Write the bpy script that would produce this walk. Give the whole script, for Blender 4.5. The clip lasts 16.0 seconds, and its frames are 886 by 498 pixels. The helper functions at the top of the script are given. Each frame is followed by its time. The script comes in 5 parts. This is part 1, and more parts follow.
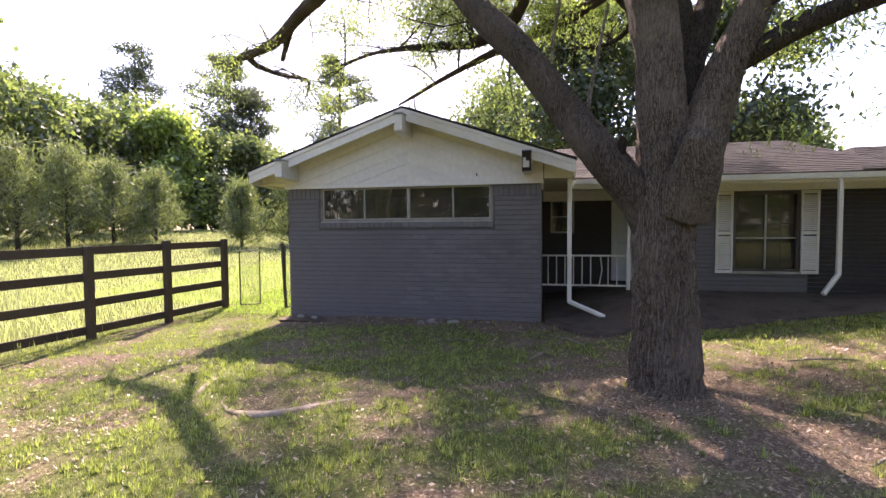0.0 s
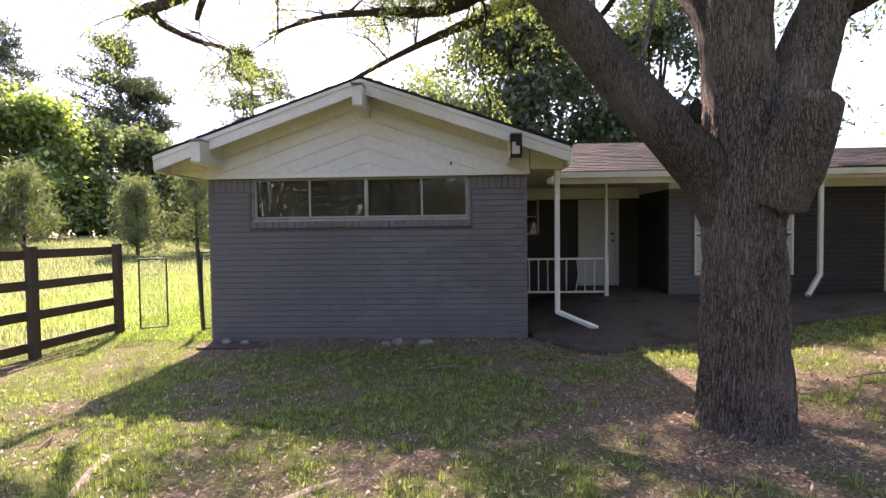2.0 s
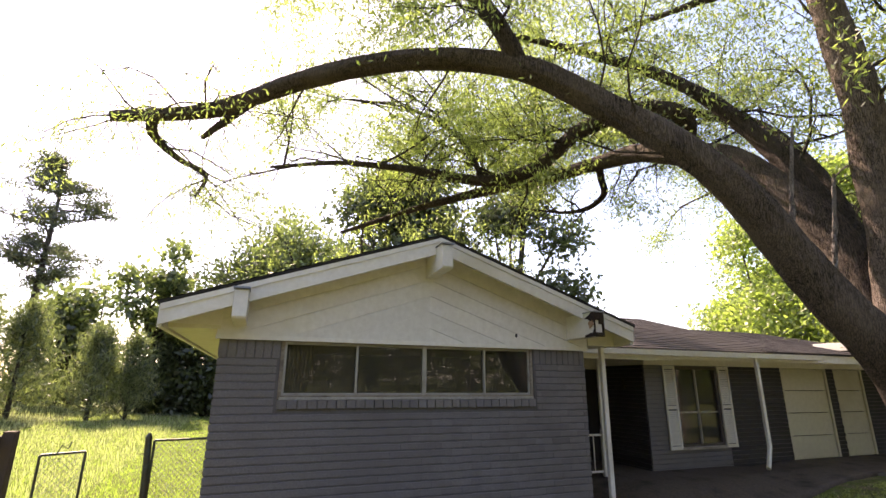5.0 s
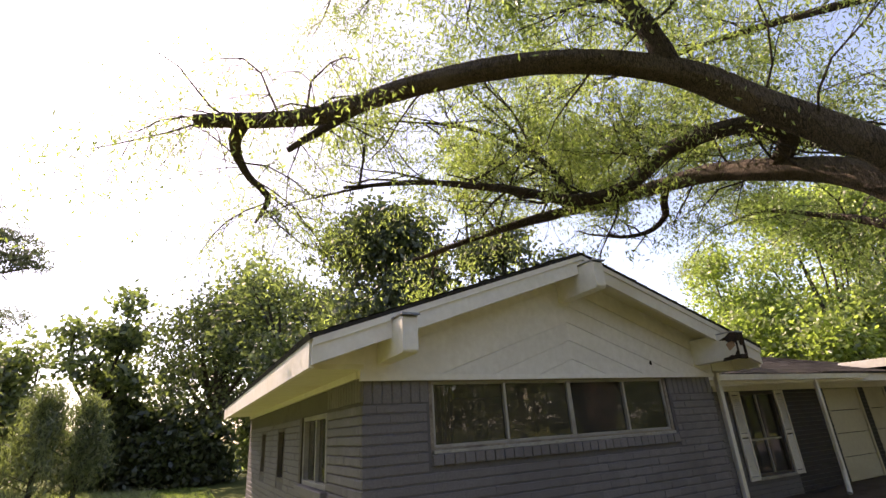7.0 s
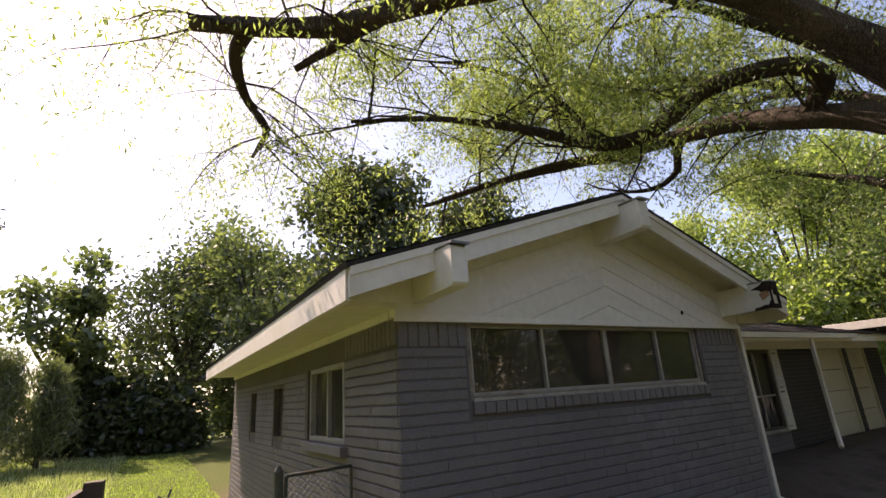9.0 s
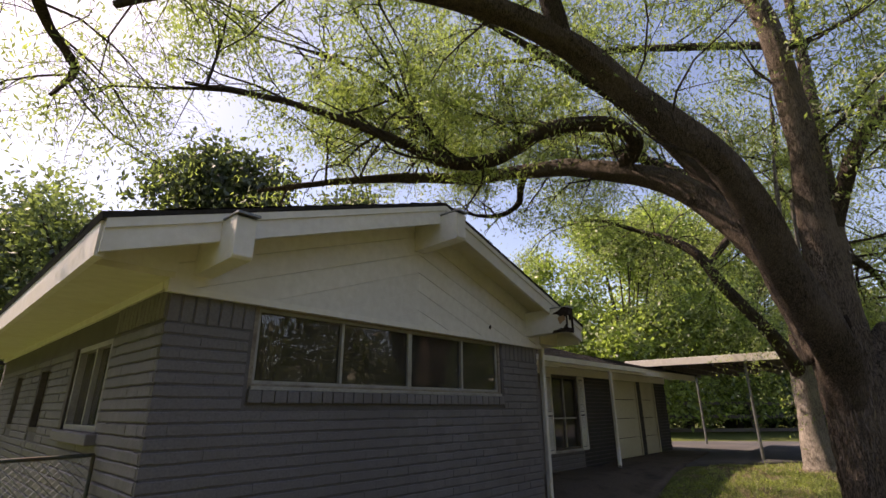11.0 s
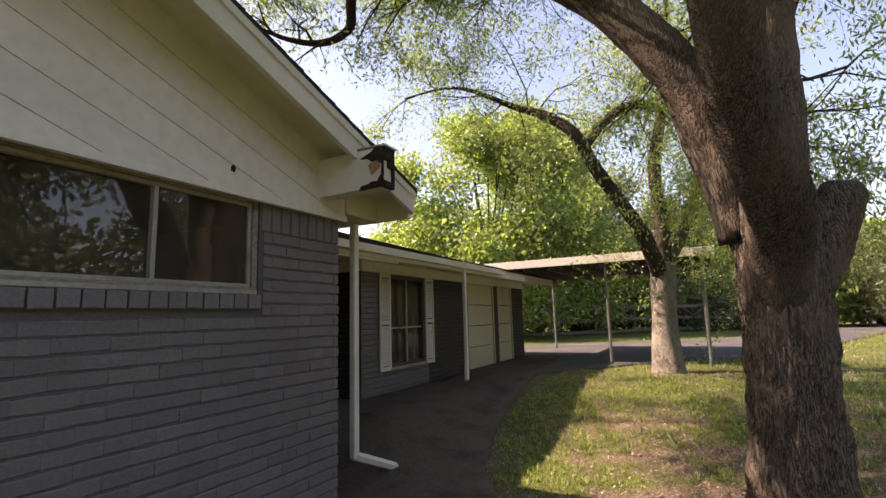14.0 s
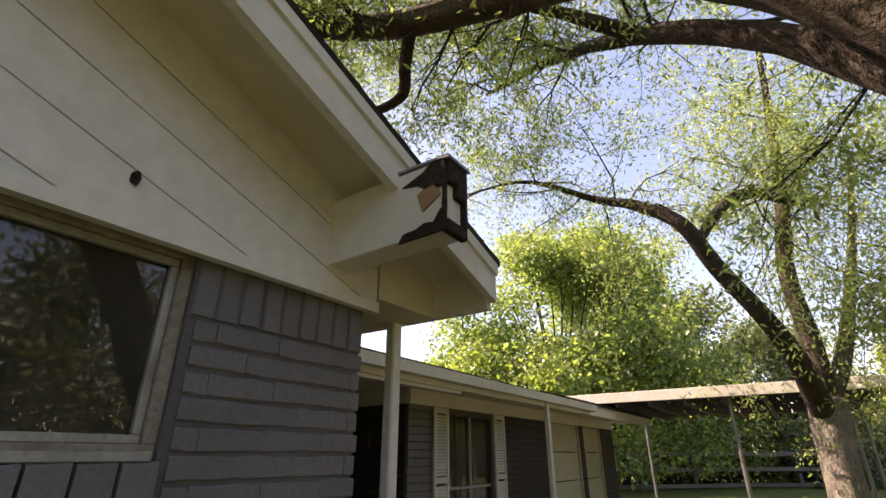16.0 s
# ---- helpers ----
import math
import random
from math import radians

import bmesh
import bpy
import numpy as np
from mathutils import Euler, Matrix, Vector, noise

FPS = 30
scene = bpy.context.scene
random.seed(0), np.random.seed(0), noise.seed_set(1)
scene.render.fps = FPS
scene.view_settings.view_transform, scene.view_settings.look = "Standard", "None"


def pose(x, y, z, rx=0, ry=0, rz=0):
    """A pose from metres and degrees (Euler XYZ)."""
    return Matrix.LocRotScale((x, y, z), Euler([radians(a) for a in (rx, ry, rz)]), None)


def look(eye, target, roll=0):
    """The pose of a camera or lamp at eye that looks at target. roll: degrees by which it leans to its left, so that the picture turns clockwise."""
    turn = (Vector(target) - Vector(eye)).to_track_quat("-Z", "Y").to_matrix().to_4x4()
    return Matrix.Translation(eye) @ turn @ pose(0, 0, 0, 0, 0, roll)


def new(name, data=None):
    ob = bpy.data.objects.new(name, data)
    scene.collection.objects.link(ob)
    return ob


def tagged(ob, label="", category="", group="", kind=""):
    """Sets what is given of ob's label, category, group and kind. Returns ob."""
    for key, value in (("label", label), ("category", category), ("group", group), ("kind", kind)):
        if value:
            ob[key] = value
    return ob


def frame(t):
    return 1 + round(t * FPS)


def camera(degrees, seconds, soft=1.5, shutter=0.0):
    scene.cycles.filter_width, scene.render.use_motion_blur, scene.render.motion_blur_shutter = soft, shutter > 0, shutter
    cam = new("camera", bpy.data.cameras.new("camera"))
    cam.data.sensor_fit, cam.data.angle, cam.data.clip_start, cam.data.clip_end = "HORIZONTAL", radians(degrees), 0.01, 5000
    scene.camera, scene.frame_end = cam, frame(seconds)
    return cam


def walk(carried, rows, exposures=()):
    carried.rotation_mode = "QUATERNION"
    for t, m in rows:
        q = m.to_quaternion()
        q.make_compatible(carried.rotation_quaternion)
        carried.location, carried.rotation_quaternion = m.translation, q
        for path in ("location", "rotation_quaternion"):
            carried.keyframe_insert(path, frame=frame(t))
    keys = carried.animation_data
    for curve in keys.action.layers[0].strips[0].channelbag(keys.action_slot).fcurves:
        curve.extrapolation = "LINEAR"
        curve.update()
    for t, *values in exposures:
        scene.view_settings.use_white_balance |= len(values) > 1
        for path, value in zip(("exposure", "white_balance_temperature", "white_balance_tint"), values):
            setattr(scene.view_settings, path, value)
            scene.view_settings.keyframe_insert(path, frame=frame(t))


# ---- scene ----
cam = camera(85.4, 16.0)
PATH = [
    (0, (1.656, -0.226, 1.558), (1.241, 1.728, 1.470), -0.4),
    (0.5, (1.433, 0.111, 1.541), (1.115, 2.083, 1.453), -0.6),
    (1, (1.216, 0.446, 1.521), (0.980, 2.431, 1.443), -0.6),
    (1.5, (0.834, 0.723, 1.500), (0.680, 2.716, 1.433), -0.6),
    (2, (0.671, 1.029, 1.470), (0.600, 3.027, 1.405), -0.7),
    (2.5, (0.335, 1.217, 1.441), (0.390, 3.216, 1.396), -0.5),
    (3, (-0.250, 1.272, 1.460), (-0.063, 3.264, 1.432), -0.5),
    (3.5, (-0.805, 1.517, 1.534), (-0.435, 3.482, 1.492), -0.6),
    (4, (-1.356, 1.710, 1.584), (-0.832, 3.636, 1.713), -0.1),
    (4.5, (-1.937, 1.911, 1.846), (-1.325, 3.778, 2.221), 0.5),
    (7, (-4.158, 3.709, 1.853), (-3.276, 5.361, 2.555), -3.6),
    (7.5, (-4.402, 4.036, 1.831), (-3.479, 5.665, 2.534), -4.1),
    (8, (-4.448, 4.376, 1.771), (-3.492, 6.022, 2.384), -3.7),
    (10.5, (-4.116, 4.517, 1.644), (-2.892, 5.980, 2.244), -1.7),
    (11, (-3.923, 4.229, 1.527), (-2.533, 5.521, 2.158), -0.2),
    (11.5, (-3.655, 4.209, 1.520), (-2.114, 5.301, 2.179), -0.4),
    (12, (-3.395, 4.320, 1.496), (-1.732, 5.263, 2.083), -1.0),
    (12.5, (-2.827, 4.626, 1.480), (-1.063, 5.510, 1.808), -1.9),
    (13, (-2.456, 4.679, 1.504), (-0.680, 5.583, 1.673), -1.6),
    (13.5, (-1.882, 4.927, 1.430), (-0.109, 5.840, 1.588), -2.3),
    (14, (-1.370, 5.173, 1.483), (0.379, 6.102, 1.764), -1.6),
    (14.5, (-0.965, 5.397, 1.519), (0.708, 6.340, 2.079), -1.3),
    (15, (-0.548, 5.572, 1.572), (1.043, 6.557, 2.278), -1.7),
    (15.5, (-0.213, 5.854, 1.592), (1.312, 6.888, 2.371), -0.8),
    (16, (0.068, 6.213, 1.674), (1.582, 7.253, 2.466), -0.1),
]
EXPOSURES = [(0.0, 1.85, 7000, 35), (1.5, 1.95, 7000, 36), (2.5, 1.9, 7100, 36), (3.0, 2.15, 7100, 37), (3.5, 1.8, 7200, 36), (4.5, 1.8, 7700, 32), (7.0, 1.3, 7900, 31), (8.0, 1.1, 7800, 31), (10.5, 0.75, 7800, 30), (11.5, 0.7, 7700, 29), (12.5, 0.75, 7800, 29), (13.5, 1.05, 8300, 32), (14.0, 1.4, 8300, 31), (14.5, 1.65, 8200, 31), (15.0, 1.6, 8200, 31), (16.0, 1.5, 8300, 31)]
walk(cam, [(t, look(eye, target, roll)) for t, eye, target, roll in PATH], EXPOSURES)

# ---- light ----
SUN_EL, SUN_AZ = radians(48.0), radians(-17.0)        # azimuth from +y towards +x
world = bpy.data.worlds.new("sky")
scene.world = world
world.use_nodes = True
wn = world.node_tree.nodes
wl = world.node_tree.links
sky = wn.new("ShaderNodeTexSky")
sky.sky_type = "NISHITA"
sky.sun_disc = False
sky.sun_elevation = SUN_EL
sky.sun_rotation = SUN_AZ
sky.air_density, sky.dust_density, sky.ozone_density = 1.0, 1.1, 1.6
wl.new(sky.outputs[0], wn["Background"].inputs[0])
wn["Background"].inputs[1].default_value = 0.15
sun_data = bpy.data.lights.new("sun", "SUN")
sun_data.energy, sun_data.angle, sun_data.color = 5.0, radians(0.55), (1.0, 0.93, 0.82)
sun = new("sun", sun_data)
sun_way = Vector((math.sin(SUN_AZ) * math.cos(SUN_EL), math.cos(SUN_AZ) * math.cos(SUN_EL), math.sin(SUN_EL)))
sun.matrix_world = look(tuple(sun_way * 60), (0, 0, 0))


# ---- materials ----
def node_mat(name):
    m = bpy.data.materials.new(name)
    m.use_nodes = True
    return m, m.node_tree.nodes, m.node_tree.links, m.node_tree.nodes["Principled BSDF"]


def noise_node(nodes, links, scale, detail=5.0, rough=0.55, stretch=(1, 1, 1)):
    geo = nodes.new("ShaderNodeNewGeometry")
    mp = nodes.new("ShaderNodeMapping")
    mp.inputs["Scale"].default_value = stretch
    links.new(geo.outputs["Position"], mp.inputs["Vector"])
    nz = nodes.new("ShaderNodeTexNoise")
    nz.inputs["Scale"].default_value = scale
    nz.inputs["Detail"].default_value = detail
    nz.inputs["Roughness"].default_value = rough
    links.new(mp.outputs[0], nz.inputs["Vector"])
    return nz.outputs["Fac"]


def ramp(nodes, links, fac, stops):
    r = nodes.new("ShaderNodeValToRGB")
    while len(r.color_ramp.elements) < len(stops):
        r.color_ramp.elements.new(0.5)
    for e, (p, c) in zip(r.color_ramp.elements, stops):
        e.position, e.color = p, (*c, 1)
    links.new(fac, r.inputs[0])
    return r.outputs[0]


def mix(nodes, links, fac, a, b, kind="MIX"):
    m = nodes.new("ShaderNodeMix")
    m.data_type, m.blend_type = "RGBA", kind
    for s, v in ((m.inputs[0], fac), (m.inputs[6], a), (m.inputs[7], b)):
        if isinstance(v, (float, int)):
            s.default_value = v
        elif isinstance(v, tuple):
            s.default_value = (*v, 1)
        else:
            links.new(v, s)
    return m.outputs[2]


def bump(nodes, links, p, height, strength, distance=0.01):
    b = nodes.new("ShaderNodeBump")
    b.inputs["Strength"].default_value, b.inputs["Distance"].default_value = strength, distance
    links.new(height, b.inputs["Height"])
    links.new(b.outputs[0], p.inputs["Normal"])


def surface(name, a, b, stain=None, fine=40.0, broad=1.6, rough=0.7, relief=0.3, depth=0.006, metal=0.0, vary=0.0, stretch=(1, 1, 1), spec=0.35):
    """Two-scale procedural surface: fine grain between a and b, broad stains, relief, per-object variation."""
    m, n, l, p = node_mat(name)
    grain = noise_node(n, l, fine, 6, 0.6, stretch)
    col = ramp(n, l, grain, ((0.3, a), (0.72, b)))
    wide = noise_node(n, l, broad, 4, 0.6)
    if stain:
        mask = ramp(n, l, wide, ((0.5, (0, 0, 0)), (0.72, (1, 1, 1))))
        col = mix(n, l, mask, col, stain)
    if vary:
        info = n.new("ShaderNodeObjectInfo")
        shade = ramp(n, l, info.outputs["Random"], ((0.0, (1 - vary,) * 3), (1.0, (1 + vary,) * 3)))
        col = mix(n, l, 1.0, col, shade, "MULTIPLY")
    l.new(col, p.inputs["Base Color"])
    rr = n.new("ShaderNodeMapRange")
    rr.inputs[3].default_value, rr.inputs[4].default_value = max(rough - 0.12, 0.05), min(rough + 0.12, 1)
    l.new(wide, rr.inputs[0])
    l.new(rr.outputs[0], p.inputs["Roughness"])
    p.inputs["Metallic"].default_value = metal
    p.inputs["Specular IOR Level"].default_value = spec
    bump(n, l, p, grain, relief, depth)
    return m


def leaf_mat(name, dark, light, glow=0.5):
    """Thin leaves: diffuse and translucent, varied leaf by leaf."""
    m, n, l, p = node_mat(name)
    n.remove(p)
    geo = n.new("ShaderNodeNewGeometry")
    col = ramp(n, l, geo.outputs["Random Per Island"], ((0.0, dark), (0.6, light), (1.0, tuple(min(1, c * 1.25) for c in light))))
    dif, tra, gls, mx, mx2 = (n.new(k) for k in ("ShaderNodeBsdfDiffuse", "ShaderNodeBsdfTranslucent", "ShaderNodeBsdfGlossy", "ShaderNodeMixShader", "ShaderNodeMixShader"))
    gls.inputs["Roughness"].default_value = 0.45
    l.new(col, dif.inputs[0])
    warm = mix(n, l, 1.0, col, (1.68, 1.92, 0.98), "MULTIPLY")
    l.new(warm, tra.inputs[0])
    mx.inputs[0].default_value = glow
    l.new(dif.outputs[0], mx.inputs[1])
    l.new(tra.outputs[0], mx.inputs[2])
    mx2.inputs[0].default_value = 0.06
    l.new(mx.outputs[0], mx2.inputs[1])
    l.new(gls.outputs[0], mx2.inputs[2])
    l.new(mx2.outputs[0], n["Material Output"].inputs[0])
    return m


def bark_mat(name, dark, light, moss=None):
    m, n, l, p = node_mat(name)
    wander = noise_node(n, l, 7.0, 4, 0.6, (1, 1, 0.5))
    geo0, off, mp0, vor = (n.new(k) for k in ("ShaderNodeNewGeometry", "ShaderNodeVectorMath", "ShaderNodeMapping", "ShaderNodeTexVoronoi"))
    off.operation = "MULTIPLY_ADD"
    l.new(wander, off.inputs[0])
    off.inputs[1].default_value = (0.16, 0.16, 0.5)
    l.new(geo0.outputs["Position"], off.inputs[2])
    mp0.inputs["Scale"].default_value = (1, 1, 0.075)
    l.new(off.outputs[0], mp0.inputs["Vector"])
    vor.feature = "DISTANCE_TO_EDGE"
    vor.inputs["Scale"].default_value = 62.0
    l.new(mp0.outputs[0], vor.inputs["Vector"])
    plates = ramp(n, l, vor.outputs["Distance"], ((0.0, (0, 0, 0)), (0.16, (1, 1, 1))))
    ridge = mix(n, l, 0.62, plates, noise_node(n, l, 30.0, 6, 0.7, (1, 1, 0.4)))
    patch = noise_node(n, l, 1.7, 5, 0.6)
    col = ramp(n, l, ridge, ((0.26, dark), (0.55, tuple((x + y) / 2 for x, y in zip(dark, light))), (0.8, light)))
    col = mix(n, l, ramp(n, l, patch, ((0.45, (0, 0, 0)), (0.75, (0.55,) * 3))), col, tuple(min(1, c * 1.35) for c in light))
    if moss:
        geo = n.new("ShaderNodeNewGeometry")
        sep = n.new("ShaderNodeSeparateXYZ")
        l.new(geo.outputs["Normal"], sep.inputs[0])
        up = n.new("ShaderNodeMath")
        up.operation = "MULTIPLY"
        l.new(sep.outputs[2], up.inputs[0])
        l.new(noise_node(n, l, 6, 5, 0.7), up.inputs[1])
        col = mix(n, l, ramp(n, l, up.outputs[0], ((0.42, (0, 0, 0)), (0.6, (0.5,) * 3))), col, moss)
    l.new(col, p.inputs["Base Color"])
    p.inputs["Roughness"].default_value = 0.92
    p.inputs["Specular IOR Level"].default_value = 0.15
    bump(n, l, p, ridge, 0.9, 0.03)
    return m


def ground_mat(name):
    m, n, l, p = node_mat(name)
    at = n.new("ShaderNodeAttribute")
    at.attribute_name = "grass"
    fine = noise_node(n, l, 38, 6, 0.7)
    mid = noise_node(n, l, 5.5, 5, 0.65)
    soil = ramp(n, l, fine, ((0.3, (0.042, 0.029, 0.02)), (0.5, (0.12, 0.086, 0.06)), (0.7, (0.4, 0.31, 0.22))))
    soil = mix(n, l, ramp(n, l, mid, ((0.42, (0, 0, 0)), (0.7, (0.75,) * 3))), soil, (0.2, 0.15, 0.108))
    green = ramp(n, l, fine, ((0.3, (0.035, 0.045, 0.012)), (0.55, (0.1, 0.12, 0.035)), (0.75, (0.24, 0.26, 0.09))))
    brk = n.new("ShaderNodeMath")
    brk.operation = "MULTIPLY_ADD"
    l.new(mid, brk.inputs[0])
    brk.inputs[1].default_value = 0.7
    l.new(at.outputs["Fac"], brk.inputs[2])
    l.new(mix(n, l, ramp(n, l, brk.outputs[0], ((0.55, (0, 0, 0)), (1.1, (1, 1, 1)))), soil, green), p.inputs["Base Color"])
    p.inputs["Roughness"].default_value = 0.95
    p.inputs["Specular IOR Level"].default_value = 0.1
    bump(n, l, p, fine, 0.7, 0.03)
    return m


def glass_mat(name, rough=0.01):
    m, n, l, p = node_mat(name)
    n.remove(p)
    tr, gl, mx, fr = (n.new(k) for k in ("ShaderNodeBsdfTransparent", "ShaderNodeBsdfGlossy", "ShaderNodeMixShader", "ShaderNodeFresnel"))
    tr.inputs[0].default_value = (0.42, 0.38, 0.32, 1)
    gl.inputs["Roughness"].default_value = rough
    fr.inputs[0].default_value = 1.6
    wob = noise_node(n, l, 2.5, 2, 0.5)
    b = n.new("ShaderNodeBump")
    b.inputs["Strength"].default_value, b.inputs["Distance"].default_value = 0.06, 0.02
    l.new(wob, b.inputs["Height"])
    l.new(b.outputs[0], gl.inputs["Normal"])
    l.new(fr.outputs[0], mx.inputs[0])
    l.new(tr.outputs[0], mx.inputs[1])
    l.new(gl.outputs[0], mx.inputs[2])
    dust, top = n.new("ShaderNodeBsdfDiffuse"), n.new("ShaderNodeMixShader")
    dust.inputs[0].default_value = (0.3, 0.27, 0.21, 1)
    l.new(ramp(n, l, noise_node(n, l, 3.0, 6, 0.65), ((0.3, (0.06,) * 3), (0.75, (0.17,) * 3))), top.inputs[0])
    l.new(mx.outputs[0], top.inputs[1])
    l.new(dust.outputs[0], top.inputs[2])
    l.new(top.outputs[0], n["Material Output"].inputs[0])
    return m


GREY_BRICK = surface("grey_painted_brick", (0.138, 0.129, 0.133), (0.2, 0.188, 0.193), (0.15, 0.138, 0.14), 60, 1.1, 0.62, 0.5, 0.004, vary=0.1)
# darker brown brick tone for the entry, porch and garage-end walls
DARK_BRICK = surface("dark_brown_brick", (0.03, 0.027, 0.028), (0.055, 0.05, 0.05), (0.04, 0.034, 0.032), 60, 1.1, 0.7, 0.5, 0.004, vary=0.1)
MORTAR = surface("grey_painted_mortar", (0.1, 0.093, 0.096), (0.145, 0.136, 0.14), (0.1, 0.092, 0.093), 90, 2.0, 0.85, 0.6, 0.004)
WHITE = surface("white_house_paint", (0.68, 0.65, 0.585), (0.79, 0.765, 0.705), (0.62, 0.58, 0.485), 14, 0.9, 0.55, 0.18, 0.003, vary=0.04)
CREAM = surface("cream_soffit_paint", (0.62, 0.59, 0.47), (0.72, 0.69, 0.56), (0.6, 0.54, 0.36), 9, 0.8, 0.6, 0.12, 0.002)
CREAM_DOOR = surface("cream_garage_paint", (0.5, 0.47, 0.36), (0.58, 0.55, 0.43), (0.45, 0.41, 0.3), 11, 0.8, 0.5, 0.1, 0.002)
OLD_CASING = surface("weathered_pale_timber", (0.2, 0.165, 0.13), (0.36, 0.315, 0.26), (0.14, 0.11, 0.085), 45, 5, 0.75, 0.5, 0.004)
ROT = surface("rotten_timber", (0.012, 0.008, 0.006), (0.05, 0.03, 0.02), (0.02, 0.012, 0.008), 45, 8, 0.9, 1.0, 0.01)
BARE_WOOD = surface("bare_split_wood", (0.3, 0.17, 0.09), (0.45, 0.28, 0.16), (0.22, 0.12, 0.07), 50, 6, 0.8, 0.7, 0.006, stretch=(1, 6, 1))
SHINGLE = surface("brown_asphalt_shingle", (0.02, 0.019, 0.018), (0.058, 0.052, 0.048), (0.022, 0.02, 0.019), 70, 1.7, 0.92, 0.8, 0.005, spec=0.15)
FENCE_WOOD = surface("dark_stained_fence_wood", (0.045, 0.031, 0.022), (0.115, 0.082, 0.058), (0.08, 0.06, 0.046), 30, 2.0, 0.8, 0.7, 0.006, vary=0.12, stretch=(4, 1, 4))
OLD_FENCE = surface("weathered_grey_fence_wood", (0.1, 0.085, 0.07), (0.24, 0.2, 0.17), (0.13, 0.11, 0.09), 30, 2.0, 0.9, 0.6, 0.006, vary=0.15)
CONCRETE = surface("stained_concrete", (0.052, 0.037, 0.029), (0.108, 0.08, 0.062), (0.028, 0.019, 0.014), 28, 2.2, 0.85, 0.45, 0.005)
ASPHALT = surface("worn_asphalt_drive", (0.045, 0.044, 0.046), (0.1, 0.096, 0.096), (0.12, 0.11, 0.1), 60, 0.7, 0.9, 0.7, 0.008)
METAL = surface("galvanised_steel", (0.22, 0.23, 0.23), (0.34, 0.35, 0.34), (0.16, 0.15, 0.13), 60, 5, 0.45, 0.2, 0.002, metal=0.7)
GREEN_STEEL = surface("dull_dark_steel", (0.05, 0.06, 0.05), (0.11, 0.12, 0.1), (0.1, 0.07, 0.045), 60, 5, 0.55, 0.2, 0.002, metal=0.4)
ALUMINIUM = surface("window_aluminium", (0.3, 0.29, 0.27), (0.42, 0.41, 0.38), (0.24, 0.22, 0.2), 50, 4, 0.45, 0.15, 0.002, metal=0.35)
DARK_FRAME = surface("brown_window_timber", (0.06, 0.05, 0.042), (0.12, 0.1, 0.085), (0.05, 0.04, 0.035), 40, 4, 0.6, 0.3, 0.003)
DOOR_WHITE = surface("off_white_door_paint", (0.5, 0.52, 0.53), (0.6, 0.62, 0.63), (0.46, 0.48, 0.49), 16, 1.2, 0.45, 0.1, 0.002)
ROOM = surface("dim_room_plaster", (0.2, 0.18, 0.15), (0.28, 0.25, 0.21), (0.17, 0.15, 0.12), 12, 1.0, 0.85, 0.15, 0.003)
ROOM_FLOOR = surface("room_carpet", (0.1, 0.08, 0.06), (0.17, 0.14, 0.11), (0.08, 0.06, 0.05), 80, 1.2, 0.95, 0.4, 0.003)
PAPER = surface("white_paper_notice", (0.72, 0.72, 0.7), (0.8, 0.8, 0.78), None, 30, 2, 0.7, 0.05, 0.001)
CURTAIN = surface("cream_curtain_cloth", (0.62, 0.6, 0.5), (0.74, 0.72, 0.62), (0.55, 0.52, 0.42), 60, 3, 0.9, 0.3, 0.002)
BRASS = surface("dark_bronze_hardware", (0.04, 0.035, 0.03), (0.1, 0.08, 0.06), None, 40, 4, 0.35, 0.1, 0.001, metal=0.9)
STONE = surface("pale_field_stone", (0.2, 0.18, 0.15), (0.36, 0.33, 0.28), (0.14, 0.12, 0.1), 22, 5, 0.9, 0.6, 0.01)
ROOT = surface("weathered_bare_root", (0.2, 0.16, 0.118), (0.36, 0.3, 0.23), (0.15, 0.115, 0.08), 26, 4, 0.85, 0.5, 0.006)
SOIL = surface("bare_dark_soil", (0.05, 0.035, 0.024), (0.13, 0.09, 0.06), (0.17, 0.12, 0.08), 30, 3, 0.95, 0.9, 0.02)
YARD = leaf_mat("side_yard_grass", (0.11, 0.16, 0.04), (0.28, 0.36, 0.1), 0.45)
LITTER = leaf_mat("dry_fallen_leaf", (0.045, 0.028, 0.018), (0.36, 0.27, 0.18), 0.1)
GRASS = leaf_mat("lawn_grass", (0.07, 0.088, 0.025), (0.29, 0.32, 0.12), 0.45)
FIELD = leaf_mat("meadow_grass", (0.19, 0.205, 0.115), (0.4, 0.42, 0.26), 0.4)
LEAF_OAK = leaf_mat("fine_yellow_green_leaf", (0.085, 0.115, 0.04), (0.24, 0.28, 0.115), 0.6)
LEAF_BRIGHT = leaf_mat("bright_green_leaf", (0.085, 0.115, 0.04), (0.25, 0.3, 0.1), 0.58)
LEAF_DARK = leaf_mat("dark_oak_leaf", (0.024, 0.036, 0.017), (0.08, 0.102, 0.046), 0.3)
LEAF_WOOD = leaf_mat("woodland_leaf", (0.04, 0.055, 0.026), (0.15, 0.18, 0.085), 0.48)
NEEDLE = leaf_mat("pine_needle", (0.045, 0.06, 0.03), (0.165, 0.19, 0.1), 0.42)
NEEDLE_DARK = leaf_mat("dark_pine_needle", (0.03, 0.04, 0.028), (0.075, 0.09, 0.055), 0.3)
BARK = bark_mat("furrowed_grey_brown_bark", (0.036, 0.027, 0.021), (0.245, 0.194, 0.155), (0.06, 0.075, 0.018))
